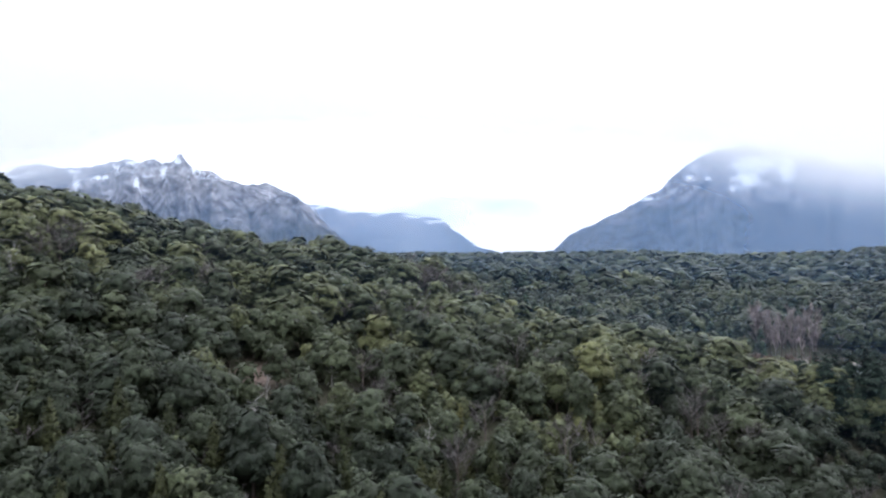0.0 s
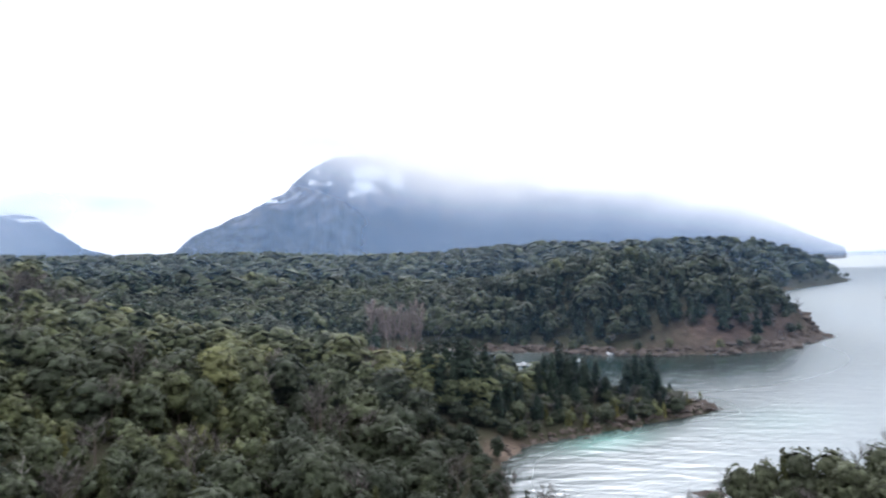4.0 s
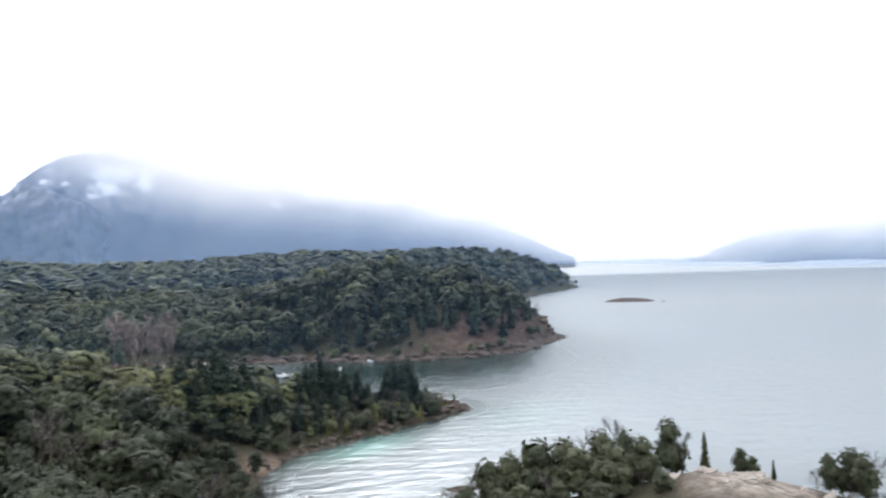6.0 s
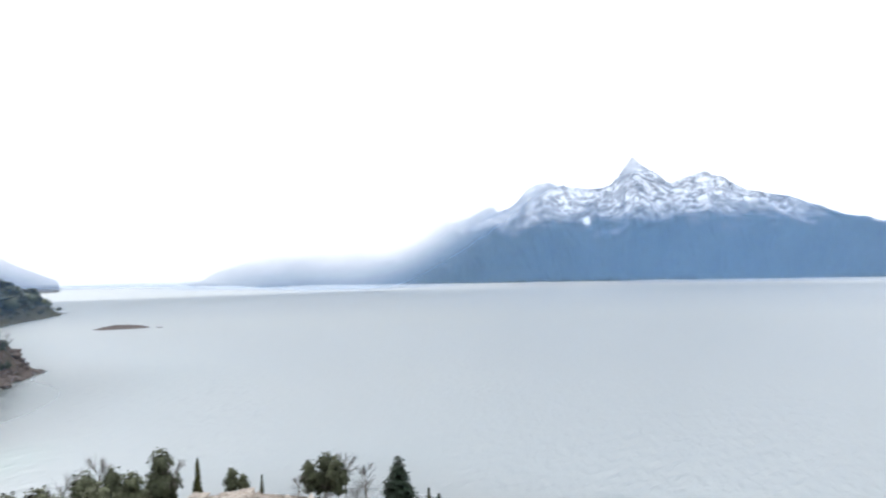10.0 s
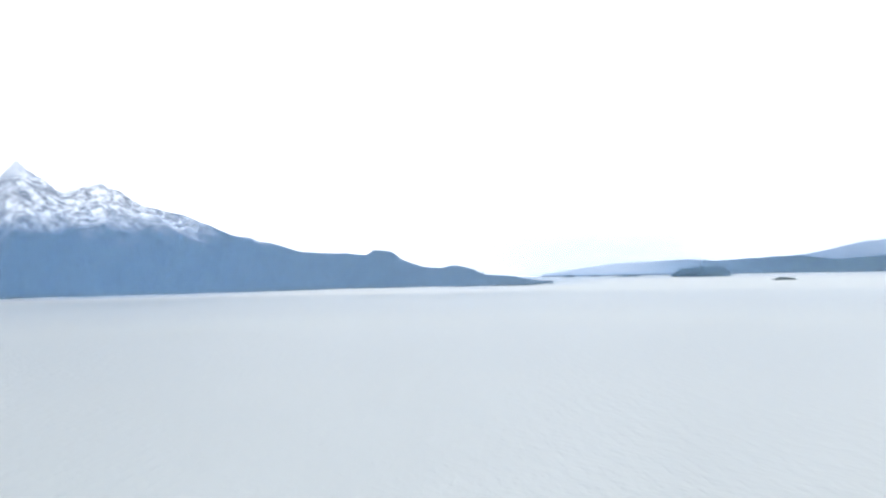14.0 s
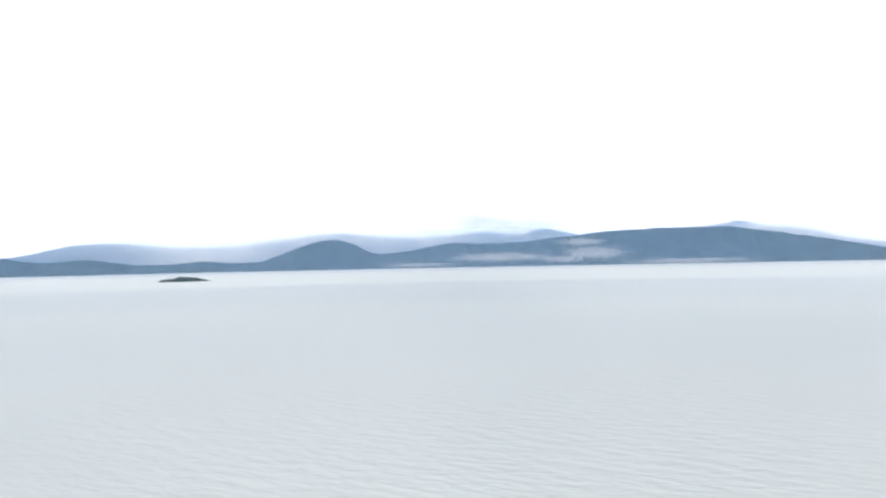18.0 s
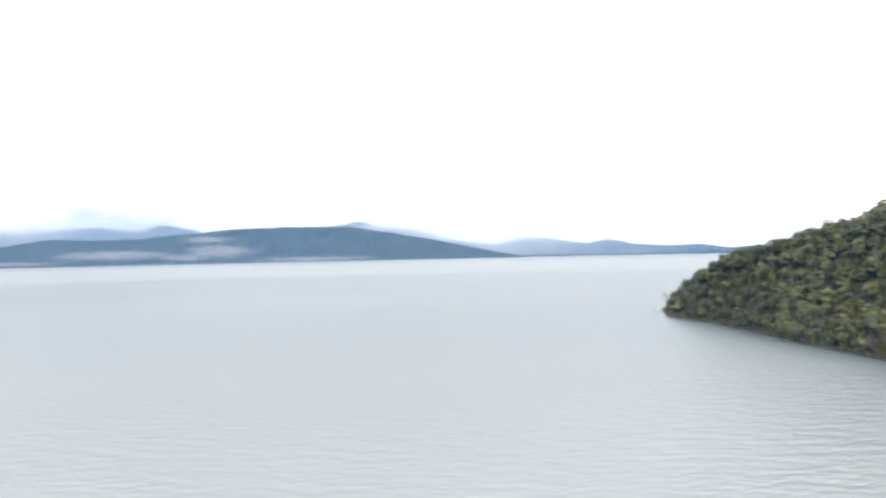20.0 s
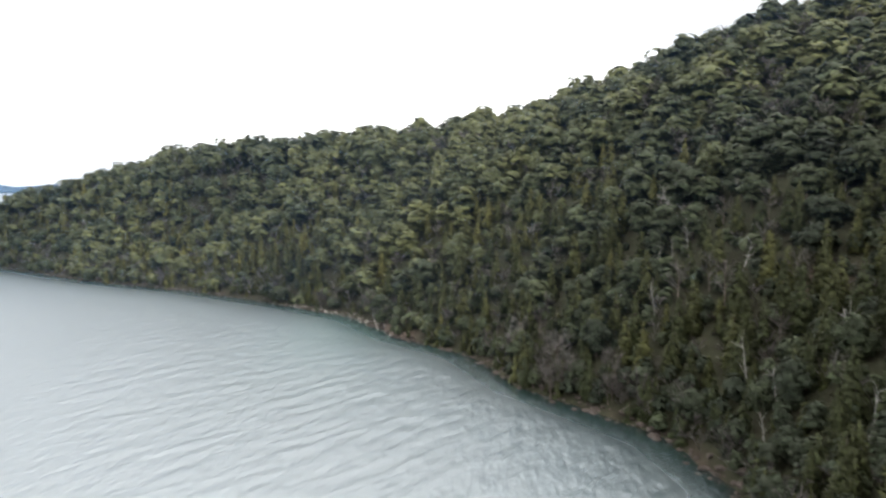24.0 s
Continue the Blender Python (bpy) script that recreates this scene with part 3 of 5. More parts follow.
massif("mountain", [(149, 4900, 2.0), (146.6, 4900, 2.28), (145.4, 4900, 2.52), (143.5, 4900, 2.03), (141.8, 4900, 1.88), (140.4, 4900, 1.72), (138.7, 4900, 1.08), (136.5, 4900, 0.7), (134.3, 4900, 0.43), (132.9, 4900, 0.82), (130.7, 4900, 1.02), (128.5, 4900, 0.6), (127.1, 4900, 0.4), (125.5, 4900, 0.78),
                    (123.5, 4900, 0.3), (120.7, 4900, 0.13), (118.9, 4900, 0.24), (116.6, 4900, -0.1), (114, 4900, 0.1)], 60, HILLWOOD,
       "faint rolling ridge on the lake's far horizon", "mountain", 0.15, 0.8, 0.05, seed=143, foot=-1.0)


def islet(az, far, width, height, material, label, name="island", seed=0, power=1.6):
    """A small island: a lumpy, lop-sided mound on the water."""
    x0, y0, _ = polar(az, far)
    u = np.linspace(-1, 1, 41)
    gx, gy = np.meshgrid(u, u, indexing="ij")
    rr = np.abs(np.hypot(gx, gy) + 0.28 * fbm(gx * 1.7 + seed, gy * 1.7, 3, seed))
    h = height * np.clip(1 - rr**power, -0.2, 1) * (0.8 + 0.5 * fbm(gx * 4, gy * 4 + seed, 4, seed + 1)) + 0.12 * height * fbm(gx * 14, gy * 14, 2, seed + 2) * (rr < 1)
    c, s = math.cos(radians(az)), math.sin(radians(az))
    px, py = gx * width / 2 * 1.15, gy * width * 0.32
    v = np.stack([(x0 + px * c - py * s).ravel(), (y0 + px * s + py * c).ravel(), np.maximum(h, -0.6).ravel()], 1)
    tri = grid_tris(41, 41)
    tri = tri[(v[tri, 2] > -0.55).any(1)]
    used, tri = np.unique(tri, return_inverse=True)
    return tagged(new(name, mesh_np(name, v[used], tri.reshape(-1, 3), [material], smooth=True)), label, name.replace("_", " "))


def stone_material(name, a, b, c):
    k = Nodes(name)
    col = k.ramp(k.noise(0.5, 8, 0.7), (0.25, a), (0.5, b), (0.78, c))
    k.bump(k.noise(1.5, 8, 0.7), 0.8, 0.4)
    return k.done(col, 0.85, 0.25)


SHORE_STONE = stone_material("brown_shore_stone", (0.035, 0.029, 0.026), (0.078, 0.062, 0.054), (0.16, 0.132, 0.115))
PALE_STONE = stone_material("pale_granite", (0.22, 0.19, 0.165), (0.40, 0.36, 0.32), (0.60, 0.56, 0.52))
islet(-63.0, 672, 40, 3.4, SHORE_STONE, "low brown rock islet in the open lake", "rock_islet", 3)
islet(-65.6, 660, 5, 0.6, SHORE_STONE, "tiny rock just breaking the surface", "rock_islet", 8)
islet(-49.3, 139, 5.5, 0.55, SHORE_STONE, "flat rocks awash off the cove", "rock_islet", 12)
islet(-51.0, 141, 2.6, 0.3, SHORE_STONE, "flat rocks awash off the cove", "rock_islet", 14)
islet(-73.8, 2250, 80, 17, HILLWOOD, "small wooded island in the mist", seed=4)
islet(-153.5, 3400, 228, 46, HILLWOOD, "flat-topped wooded island far across the lake", seed=5, power=4.0)
islet(-159.1, 2380, 62, 9, HILLWOOD, "small rocky wooded island", seed=6)
islet(-171.9, 2110, 118, 15, HILLWOOD, "small rocky wooded island", seed=7)
islet(-148.0, 3750, 115, 12, HILLWOOD, "low wooded island far across the lake", seed=9)
islet(-143.6, 4050, 60, 16, HILLWOOD, "low wooded island far across the lake", seed=10)
islet(-145.6, 4050, 45, 12, HILLWOOD, "low wooded island far across the lake", seed=11)


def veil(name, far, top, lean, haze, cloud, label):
    """Outward-leaning curtain round the drone, haze painted thinner and thicker by bearing and height."""
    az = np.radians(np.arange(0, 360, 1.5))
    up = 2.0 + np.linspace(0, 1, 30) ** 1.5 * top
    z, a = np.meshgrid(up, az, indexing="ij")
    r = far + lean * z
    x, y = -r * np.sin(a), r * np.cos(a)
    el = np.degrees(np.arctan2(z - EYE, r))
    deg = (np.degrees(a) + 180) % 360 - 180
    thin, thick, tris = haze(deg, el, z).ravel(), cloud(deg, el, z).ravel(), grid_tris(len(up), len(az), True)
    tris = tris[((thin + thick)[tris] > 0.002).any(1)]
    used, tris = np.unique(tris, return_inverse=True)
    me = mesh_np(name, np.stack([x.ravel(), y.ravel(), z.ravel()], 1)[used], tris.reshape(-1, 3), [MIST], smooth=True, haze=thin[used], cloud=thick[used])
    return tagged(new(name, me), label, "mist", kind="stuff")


def bell(deg, mid, wide):
    off = (deg - mid + 180) % 360 - 180
    return np.exp(-((off / wide) ** 2))


def rise(v, a, b):
    t = np.clip((v - a) / (b - a), 0, 1)
    return t * t * (3 - 2 * t)


def shoreward(deg, z):
    """Lower edge of the haze, set so the drone sees it meet the far shores."""
    low = 22 - 21 * bell(deg, -112, 24) - 21 * bell(deg, -79, 11) - 20 * bell(deg, 0, 40) - 12 * bell(deg, -138, 8)
    return rise(z, low, low + 10)


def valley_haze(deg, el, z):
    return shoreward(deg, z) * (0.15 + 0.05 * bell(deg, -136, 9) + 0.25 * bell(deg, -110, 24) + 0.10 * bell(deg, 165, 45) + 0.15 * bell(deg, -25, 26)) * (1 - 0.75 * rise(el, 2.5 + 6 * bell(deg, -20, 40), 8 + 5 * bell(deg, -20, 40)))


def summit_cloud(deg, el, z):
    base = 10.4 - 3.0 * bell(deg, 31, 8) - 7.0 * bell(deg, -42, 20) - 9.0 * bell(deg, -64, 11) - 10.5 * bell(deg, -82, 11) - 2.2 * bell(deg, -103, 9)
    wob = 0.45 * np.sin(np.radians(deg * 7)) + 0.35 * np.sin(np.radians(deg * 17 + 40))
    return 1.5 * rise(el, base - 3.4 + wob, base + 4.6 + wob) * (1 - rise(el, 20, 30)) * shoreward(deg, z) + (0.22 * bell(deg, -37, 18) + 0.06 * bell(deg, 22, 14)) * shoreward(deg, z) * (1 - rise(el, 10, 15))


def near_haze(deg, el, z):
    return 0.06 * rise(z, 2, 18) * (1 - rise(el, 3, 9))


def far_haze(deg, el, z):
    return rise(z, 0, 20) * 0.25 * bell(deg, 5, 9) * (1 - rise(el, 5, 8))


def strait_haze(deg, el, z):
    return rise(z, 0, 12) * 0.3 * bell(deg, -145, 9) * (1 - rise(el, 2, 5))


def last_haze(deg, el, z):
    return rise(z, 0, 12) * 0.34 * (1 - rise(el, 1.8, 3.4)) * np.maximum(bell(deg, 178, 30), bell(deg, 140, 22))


def no_cloud(deg, el, z):
    return 0 * el


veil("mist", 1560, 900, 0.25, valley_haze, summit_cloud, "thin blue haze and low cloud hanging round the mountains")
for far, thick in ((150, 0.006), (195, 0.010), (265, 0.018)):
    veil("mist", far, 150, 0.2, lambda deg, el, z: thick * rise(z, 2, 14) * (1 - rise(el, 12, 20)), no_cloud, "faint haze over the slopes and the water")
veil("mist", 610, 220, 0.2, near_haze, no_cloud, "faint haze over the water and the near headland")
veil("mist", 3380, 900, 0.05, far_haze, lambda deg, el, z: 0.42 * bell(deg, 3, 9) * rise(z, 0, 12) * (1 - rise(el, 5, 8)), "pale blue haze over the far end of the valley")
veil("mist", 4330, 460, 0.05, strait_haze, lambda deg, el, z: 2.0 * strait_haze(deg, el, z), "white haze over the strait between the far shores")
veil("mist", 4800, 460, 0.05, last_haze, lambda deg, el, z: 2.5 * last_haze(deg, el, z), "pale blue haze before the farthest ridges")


# ---------------------------------------------------------------- trees
rng = np.random.default_rng(7)


def ico(sub):
    bm = bmesh.new()
    bmesh.ops.create_icosphere(bm, subdivisions=sub, radius=1)
    v, f = np.array([p.co[:] for p in bm.verts]), np.array([[p.index for p in t.verts] for t in bm.faces])
    bm.free()
    return v, f


ICO = {k: ico(k) for k in (1, 2, 3)}
KNOB = np.array([[1, 0, -0.2], [-0.5, 0.87, -0.2], [-0.5, -0.87, -0.2], [0.5, 0.8, 0.45], [-1, 0, 0.45], [0.5, -0.8, 0.45], [0, 0, 1]]), np.array([[0, 3, 5], [1, 4, 3], [2, 5, 4], [0, 1, 3], [1, 2, 4], [2, 0, 5], [3, 4, 6], [4, 5, 6], [5, 3, 6]])


def join(pieces):
    """One pair of corner and triangle arrays from many."""
    vs, fs, k = [], [], 0
    for v, f in pieces:
        vs.append(v)
        fs.append(f + k)
        k += len(v)
    return np.concatenate(vs), np.concatenate(fs)


def tube(points, radii, sides=5):
    """A tapering limb along points."""
    p = np.asarray(points, float)
    along = np.gradient(p, axis=0)
    along /= np.linalg.norm(along, axis=1, keepdims=True) + 1e-9
    ref = np.where(np.abs(along[:, 2:]) > 0.9, [[1.0, 0, 0]], [[0, 0, 1.0]])
    u = np.cross(along, ref)
    u /= np.linalg.norm(u, axis=1, keepdims=True) + 1e-9
    w = np.cross(along, u)
    a = np.arange(sides) * 2 * np.pi / sides
    v = p[:, None] + np.asarray(radii)[:, None, None] * (np.cos(a)[None, :, None] * u[:, None] + np.sin(a)[None, :, None] * w[:, None])
    return v.reshape(-1, 3), grid_tris(len(p), sides, True)


def limb(start, way, length, radius, bends=4, sides=5, wander=0.18, sag=0.0):
    p, d, pts = np.array(start, float), np.array(way, float), []
    d /= np.linalg.norm(d)
    for i in range(bends + 1):
        pts.append(p.copy())
        p = p + d * length / bends
        d = d + rng.normal(0, wander, 3) + (0, 0, -sag)
        d /= np.linalg.norm(d)
    return tube(pts, radius * np.linspace(1, 0.18, bends + 1), sides), pts


def cap(n):
    """A small dome of foliage facing up: an apex and one ring; corners, faces, and how far out each corner lies."""
    turns = [2 * math.pi * (i + 0.5) / n for i in range(n)]
    v = [(0, 0, 0.55)] + [(math.cos(a), math.sin(a), 0.0) for a in turns]
    f = [[0, 1 + i, 1 + (i + 1) % n] for i in range(n)]
    return np.array(v), np.array(f), np.array([0.0] + [1.0] * n)


def unit(v):
    return v / (np.linalg.norm(v, axis=-1, keepdims=True) + 1e-9)


def frames(axis, along=None):
    """Two directions across each axis; the first leans towards along."""
    ref = rng.normal(0, 1, axis.shape) if along is None else along + rng.normal(0, 0.15, axis.shape)
    u = unit(ref - (ref * axis).sum(-1, keepdims=True) * axis)
    return u, np.cross(axis, u)


def pads(mid, axis, size, shape, leaves, leaf, along=None, stretch=1.0, flat=1.0, lift=0.0):
    """Leafy pads at the places mid, facing axis, each a bumpy dome with a fringe of leaf sprays; corners, faces, soft normals."""
    v0, f0, rho = shape
    n, m = len(mid), len(v0)
    u, w = frames(axis, along)
    jag = rng.uniform(0.7, 1.3, (n, m, 1)) * np.where(np.arange(m) % 2, 1.25, 0.62)[None, :, None]  # ragged, star-shaped edges
    flatten = flat * rng.uniform(0.8, 1.2, (n, 1, 1))
    xyz = v0[None] * jag
    v = mid[:, None] + size[:, None, None] * (xyz[:, :, :1] * stretch * u[:, None] + xyz[:, :, 1:2] / stretch * w[:, None] + (xyz[:, :, 2:] * flatten - 0.2) * axis[:, None])
    soft = unit(0.9 * (v0[None, :, :1] * u[:, None] + v0[None, :, 1:2] * w[:, None]) + (1.05 - 0.55 * rho)[None, :, None] * axis[:, None] + rng.normal(0, 0.22, (n, m, 3)))
    f = f0[None] + (np.arange(n) * m)[:, None, None]
    if not leaves:
        return v.reshape(-1, 3), f.reshape(-1, 3), soft.reshape(-1, 3)
    k = n * leaves
    own = np.repeat(np.arange(n), leaves)
    ang, out = rng.uniform(0, 2 * np.pi, k)[:, None], (rng.uniform(0.1, 1.0, k) ** 0.6)[:, None]
    ray = np.cos(ang) * u[own] * stretch + np.sin(ang) * w[own] / stretch
    foot = mid[own] + size[own][:, None] * (out * ray + (0.52 * (1 - out**2) * flat - 0.16) * axis[own])
    way = unit(ray * (0.5 + 0.6 * out) + axis[own] * rng.uniform(-0.15, 0.7, (k, 1)) + rng.normal(0, 0.25, (k, 3)) + (0, 0, lift))
    tilt = unit(axis[own] + 0.5 * ray * out + rng.normal(0, 0.35, (k, 3)))
    side = unit(np.cross(tilt, way))
    s = leaf * rng.uniform(0.6, 1.45, (k, 1))
    tri = np.stack([foot - side * s * 0.42, foot + side * s * 0.42, foot + way * s * 1.15], 1).reshape(-1, 3)
    return np.concatenate([v.reshape(-1, 3), tri]), np.concatenate([f.reshape(-1, 3), n * m + np.arange(3 * k).reshape(-1, 3)]), np.concatenate([soft.reshape(-1, 3), np.repeat(unit(tilt + 0.3 * ray), 3, 0)])


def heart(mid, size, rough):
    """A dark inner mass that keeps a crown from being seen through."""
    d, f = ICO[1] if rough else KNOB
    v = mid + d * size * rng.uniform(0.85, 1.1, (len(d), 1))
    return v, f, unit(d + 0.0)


def broad_crown(count, low):
    """Lobes of a beech, each covered with flat leafy pads: middle, way out, size of the pads, and inner masses."""
    top = rng.uniform(8.2, 9.8)
    lobes = [(0.3 * rng.normal(), 0.3 * rng.normal(), top - 2.3, 2.0)]
    turn = rng.uniform(0, 6.28)
    for i in range(4):
        a, off = turn + i * 1.57 + rng.normal(0, 0.25), rng.uniform(1.1, 1.75)
        lobes.append((off * math.cos(a), off * math.sin(a), rng.uniform(0.40, 0.62) * top, rng.uniform(1.55, 2.05)))
    if not low:
        a = turn + 0.8
        lobes += [(1.2 * math.cos(a), 1.2 * math.sin(a), 0.28 * top, 1.6), (-1.2 * math.cos(a), -1.2 * math.sin(a), 0.26 * top, 1.6)]
    mid, out, size, hearts = [], [], [], []
    each = max(2, count // len(lobes))
    for x, y, z, r in lobes:
        k = each + (2 if z > 0.6 * top and each > 3 else 0)
        i = np.arange(k)
        c = 1 - 1.35 * (i + 0.5) / k
        a = i * 2.39996 + rng.uniform(0, 6.28)
        d = np.stack([np.sqrt(1 - c * c) * np.cos(a), np.sqrt(1 - c * c) * np.sin(a), c], 1) + rng.normal(0, 0.12, (k, 3))
        mid.append(np.array([x, y, z]) + unit(d) * r * rng.uniform(0.80, 1.10, (k, 1)) * (1, 1, 0.95))
        out.append(unit(d) + 0.25 * unit(np.array([[x, y, 0.01]])))
        size.append(1.2 * r * math.sqrt(1.35 / k) * rng.uniform(0.5, 1.4, k))
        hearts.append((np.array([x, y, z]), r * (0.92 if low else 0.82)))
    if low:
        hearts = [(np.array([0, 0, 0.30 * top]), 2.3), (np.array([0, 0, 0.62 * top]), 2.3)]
    return np.concatenate(mid), unit(np.concatenate(out)), np.concatenate(size), hearts, top


def cone_crown(kind, count):
    """A conifer: pads in uneven tiers round a spire."""
    wide, high, foot, power = {"cypress": (2.15, 9.6, 0.2, 0.78), "pine": (2.6, 12.0, 1.6, 0.66)}[kind]
    t = np.sort(rng.uniform(0, 1, count)) ** 1.25 * 0.96
    a = np.arange(count) * 2.39996 + rng.normal(0, 0.35, count)
    w = wide * np.minimum(1, np.sqrt((t + 0.04) / 0.16)) * (1 - t) ** power * rng.uniform(0.72, 1.18, count)
    around = np.stack([np.cos(a), np.sin(a), 0 * a], 1)
    mid = around * w[:, None] * 0.82 + np.stack([0 * a, 0 * a, foot + high * t], 1)
    up = 0.35 if kind == "cypress" else 0.9
    size = (0.55 if kind == "cypress" else 0.68) * (0.45 + w) * math.sqrt(34 / count) * rng.uniform(0.85, 1.2, count)
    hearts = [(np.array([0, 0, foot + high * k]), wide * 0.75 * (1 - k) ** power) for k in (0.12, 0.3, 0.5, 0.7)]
    return mid, unit(around + (0, 0, up)), size, hearts, foot + high


Tree = namedtuple("Tree", "leaves wood soft")
# pads in a crown, dome shape, leaf sprays on a pad, their length, rounded inner mass
DETAIL = {"close": (112, cap(8), 5, 0.36, True), "near": (84, cap(8), 3, 0.44, False), "mid": (66, cap(5), 1, 0.55, False), "low": (30, cap(5), 0, 0.72, False), "far": (10, cap(5), 0, 1.0, False)}
TWIGS = {"close": (17, 11, 0.75), "near": (16, 9, 0.95), "mid": (13, 7, 1.3), "low": (9, 5, 1.9), "far": (5, 4, 3.0)}


def thorn(foot, way, length, width):
    """Slender tapering twigs as thin three-cornered blades."""
    side = unit(np.cross(way, rng.normal(0, 1, way.shape)))
    v = np.stack([foot - side * width[:, None], foot + side * width[:, None], foot + way * length[:, None]], 1).reshape(-1, 3)
    return v, np.arange(len(v)).reshape(-1, 3), np.repeat(unit(way * (1, 1, 0.3) + (0, 0, 0.6)), 3, 0)


def twig_crown(kind, detail):
    """A leafless crown: limbs forking into many fine twigs."""
    limbs, each, thick = TWIGS[detail]
    thick *= 3.2 if kind == "poplar" else 1.5
    tall = 15.5 if kind == "poplar" else 8.6
    h = rng.uniform(0.18, 0.85, limbs) * tall
    a = np.arange(limbs) * 2.39996 + rng.normal(0, 0.3, limbs)
    rise_by = 2.6 if kind == "poplar" else 1.0
    way = unit(np.stack([np.cos(a), np.sin(a), rise_by * rng.uniform(0.6, 1.4, limbs)], 1))
    length = (0.25 * tall if kind == "poplar" else 0.42 * tall) * (1.15 - 0.6 * h / tall) * rng.uniform(0.8, 1.2, limbs)
    foot = np.stack([0 * h, 0 * h, h], 1)
    pieces = [thorn(foot, way, length, 0.05 * thick * np.ones(limbs))]
    own = np.repeat(np.arange(limbs), each)
    along = rng.uniform(0.25, 1.0, len(own))
    start = foot[own] + way[own] * (length[own] * along)[:, None]
    fork = unit(way[own] + rng.normal(0, 0.45, (len(own), 3)) + (0, 0, 0.25))
    span = rng.uniform(0.8, 2.0, len(own)) * (1.2 if kind == "poplar" else 1.0)
    pieces.append(thorn(start, fork, span, 0.035 * thick * np.ones(len(own))))
    again = np.repeat(np.arange(len(own)), 2)
    start2 = start[again] + fork[again] * (span[again] * rng.uniform(0.3, 0.9, len(again)))[:, None]
    pieces.append(thorn(start2, unit(fork[again] + rng.normal(0, 0.5, (len(again), 3))), rng.uniform(0.4, 1.1, len(again)), 0.028 * thick * np.ones(len(again))))
    return pieces, tall


def grow(kind, detail):
    count, shape, leaves, leaf, rough = DETAIL[detail]
    if kind in ("bare", "poplar"):
        pieces, top = twig_crown(kind, detail)
    else:
        if kind in ("cypress", "pine"):
            mid, out, size, hearts, top = cone_crown(kind, int(count * 1.1))
            axis = unit(out + (0, 0, 0.25))
            pieces = [pads(mid, axis, size, shape, leaves, leaf * 0.9, out, 1.25, 0.9, 0.55 if kind == "cypress" else 0.1)]
        else:
            mid, out, size, hearts, top = broad_crown(count, detail in ("low", "far"))
            axis = unit(0.9 * out + (0, 0, 0.42))
            pieces = [pads(mid, axis, size, shape, leaves, leaf, None, 1.0, 1.15 if detail in ("close", "near", "mid") else 1.5, 0.05)]
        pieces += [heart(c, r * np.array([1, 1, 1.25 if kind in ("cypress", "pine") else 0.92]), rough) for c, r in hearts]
    q, tri = join([(v, f) for v, f, _ in pieces])
    soft = np.concatenate([n for _, _, n in pieces])
    round_off = q - (0, 0, 0.45 * top)
    soft = unit(soft + 0.3 * unit(round_off))
    wrong = (np.cross(q[tri[:, 1]] - q[tri[:, 0]], q[tri[:, 2]] - q[tri[:, 0]]) * soft[tri[:, 0]]).sum(1) < 0
    tri = np.where(wrong[:, None], tri[:, ::-1], tri)
    trunk = [tube([(0, 0, -0.8), (rng.normal(0, 0.1), rng.normal(0, 0.1), 0.4 * top), (0, 0, 0.86 * top)], [0.24, 0.17, 0.04], 5 if detail == "close" else 3)]
    if detail == "close":
        for i in range(4):
            foot, goal = np.array([0, 0, rng.uniform(0.2, 0.6) * top]), q[rng.integers(0, len(q))] * (0.8, 0.8, 1)
            trunk.append(limb(foot, goal - foot, np.linalg.norm(goal - foot), 0.09, 3, 4)[0])
    wood = join(trunk)
    return Tree((q, tri), wood, (soft, wood[0] * (1, 1, 0) + (0, 0, 0.05)))


def snag():
    """A dead tree: bleached stem and forking bare limbs."""
    h = rng.uniform(5.5, 9.0)
    stem, pts = limb((0, 0, -0.6), (rng.normal(0, 0.08), rng.normal(0, 0.08), 1), h, 0.16, 7, 6, 0.06)
    out = [stem]
    for i in range(rng.integers(12, 19)):
        p = pts[rng.integers(2, 8)]
        way = np.append(rng.normal(0, 0.8, 2), rng.uniform(0.2, 1.3))
        arm, ap = limb(p, way, rng.uniform(0.7, 2.3), 0.05, 4, 4, 0.16)
        out.append(arm)
        for j in range(3):
            out.append(limb(ap[rng.integers(1, 4)], way + rng.normal(0, 0.6, 3), rng.uniform(0.4, 1.0), 0.022, 3, 3, 0.2)[0])
    return join(out)


STOCK = {(k, d): [grow(k, d) for _ in range(n)] for d, n in (("close", 3), ("near", 6), ("mid", 6), ("low", 6), ("far", 5)) for k in ("broad", "airy", "cypress", "pine", "bare", "poplar", "rust")}
SNAGS = [snag() for _ in range(6)]

# where trees stand: an uneven net of places, wider with distance
RING = [(40, 135, 5.7, "near"), (135, 185, 5.9, "near"), (185, 330, 6.3, "mid"), (330, 560, 7.8, "low"), (560, 1330, 11.5, "far")]


def skyline():
    """Highest line of sight over the ground nearer in, by bearing and distance."""
    rings, az = np.arange(40, 1340, 12.0), np.radians(np.arange(-180, 180, 1.0))
    r, a = np.meshgrid(rings, az, indexing="ij")
    z, _ = land(-r * np.sin(a), r * np.cos(a))
    slope = (z.reshape(r.shape) + 4 - EYE) / r
    return np.maximum.accumulate(slope, 0)


SIGHT = skyline()


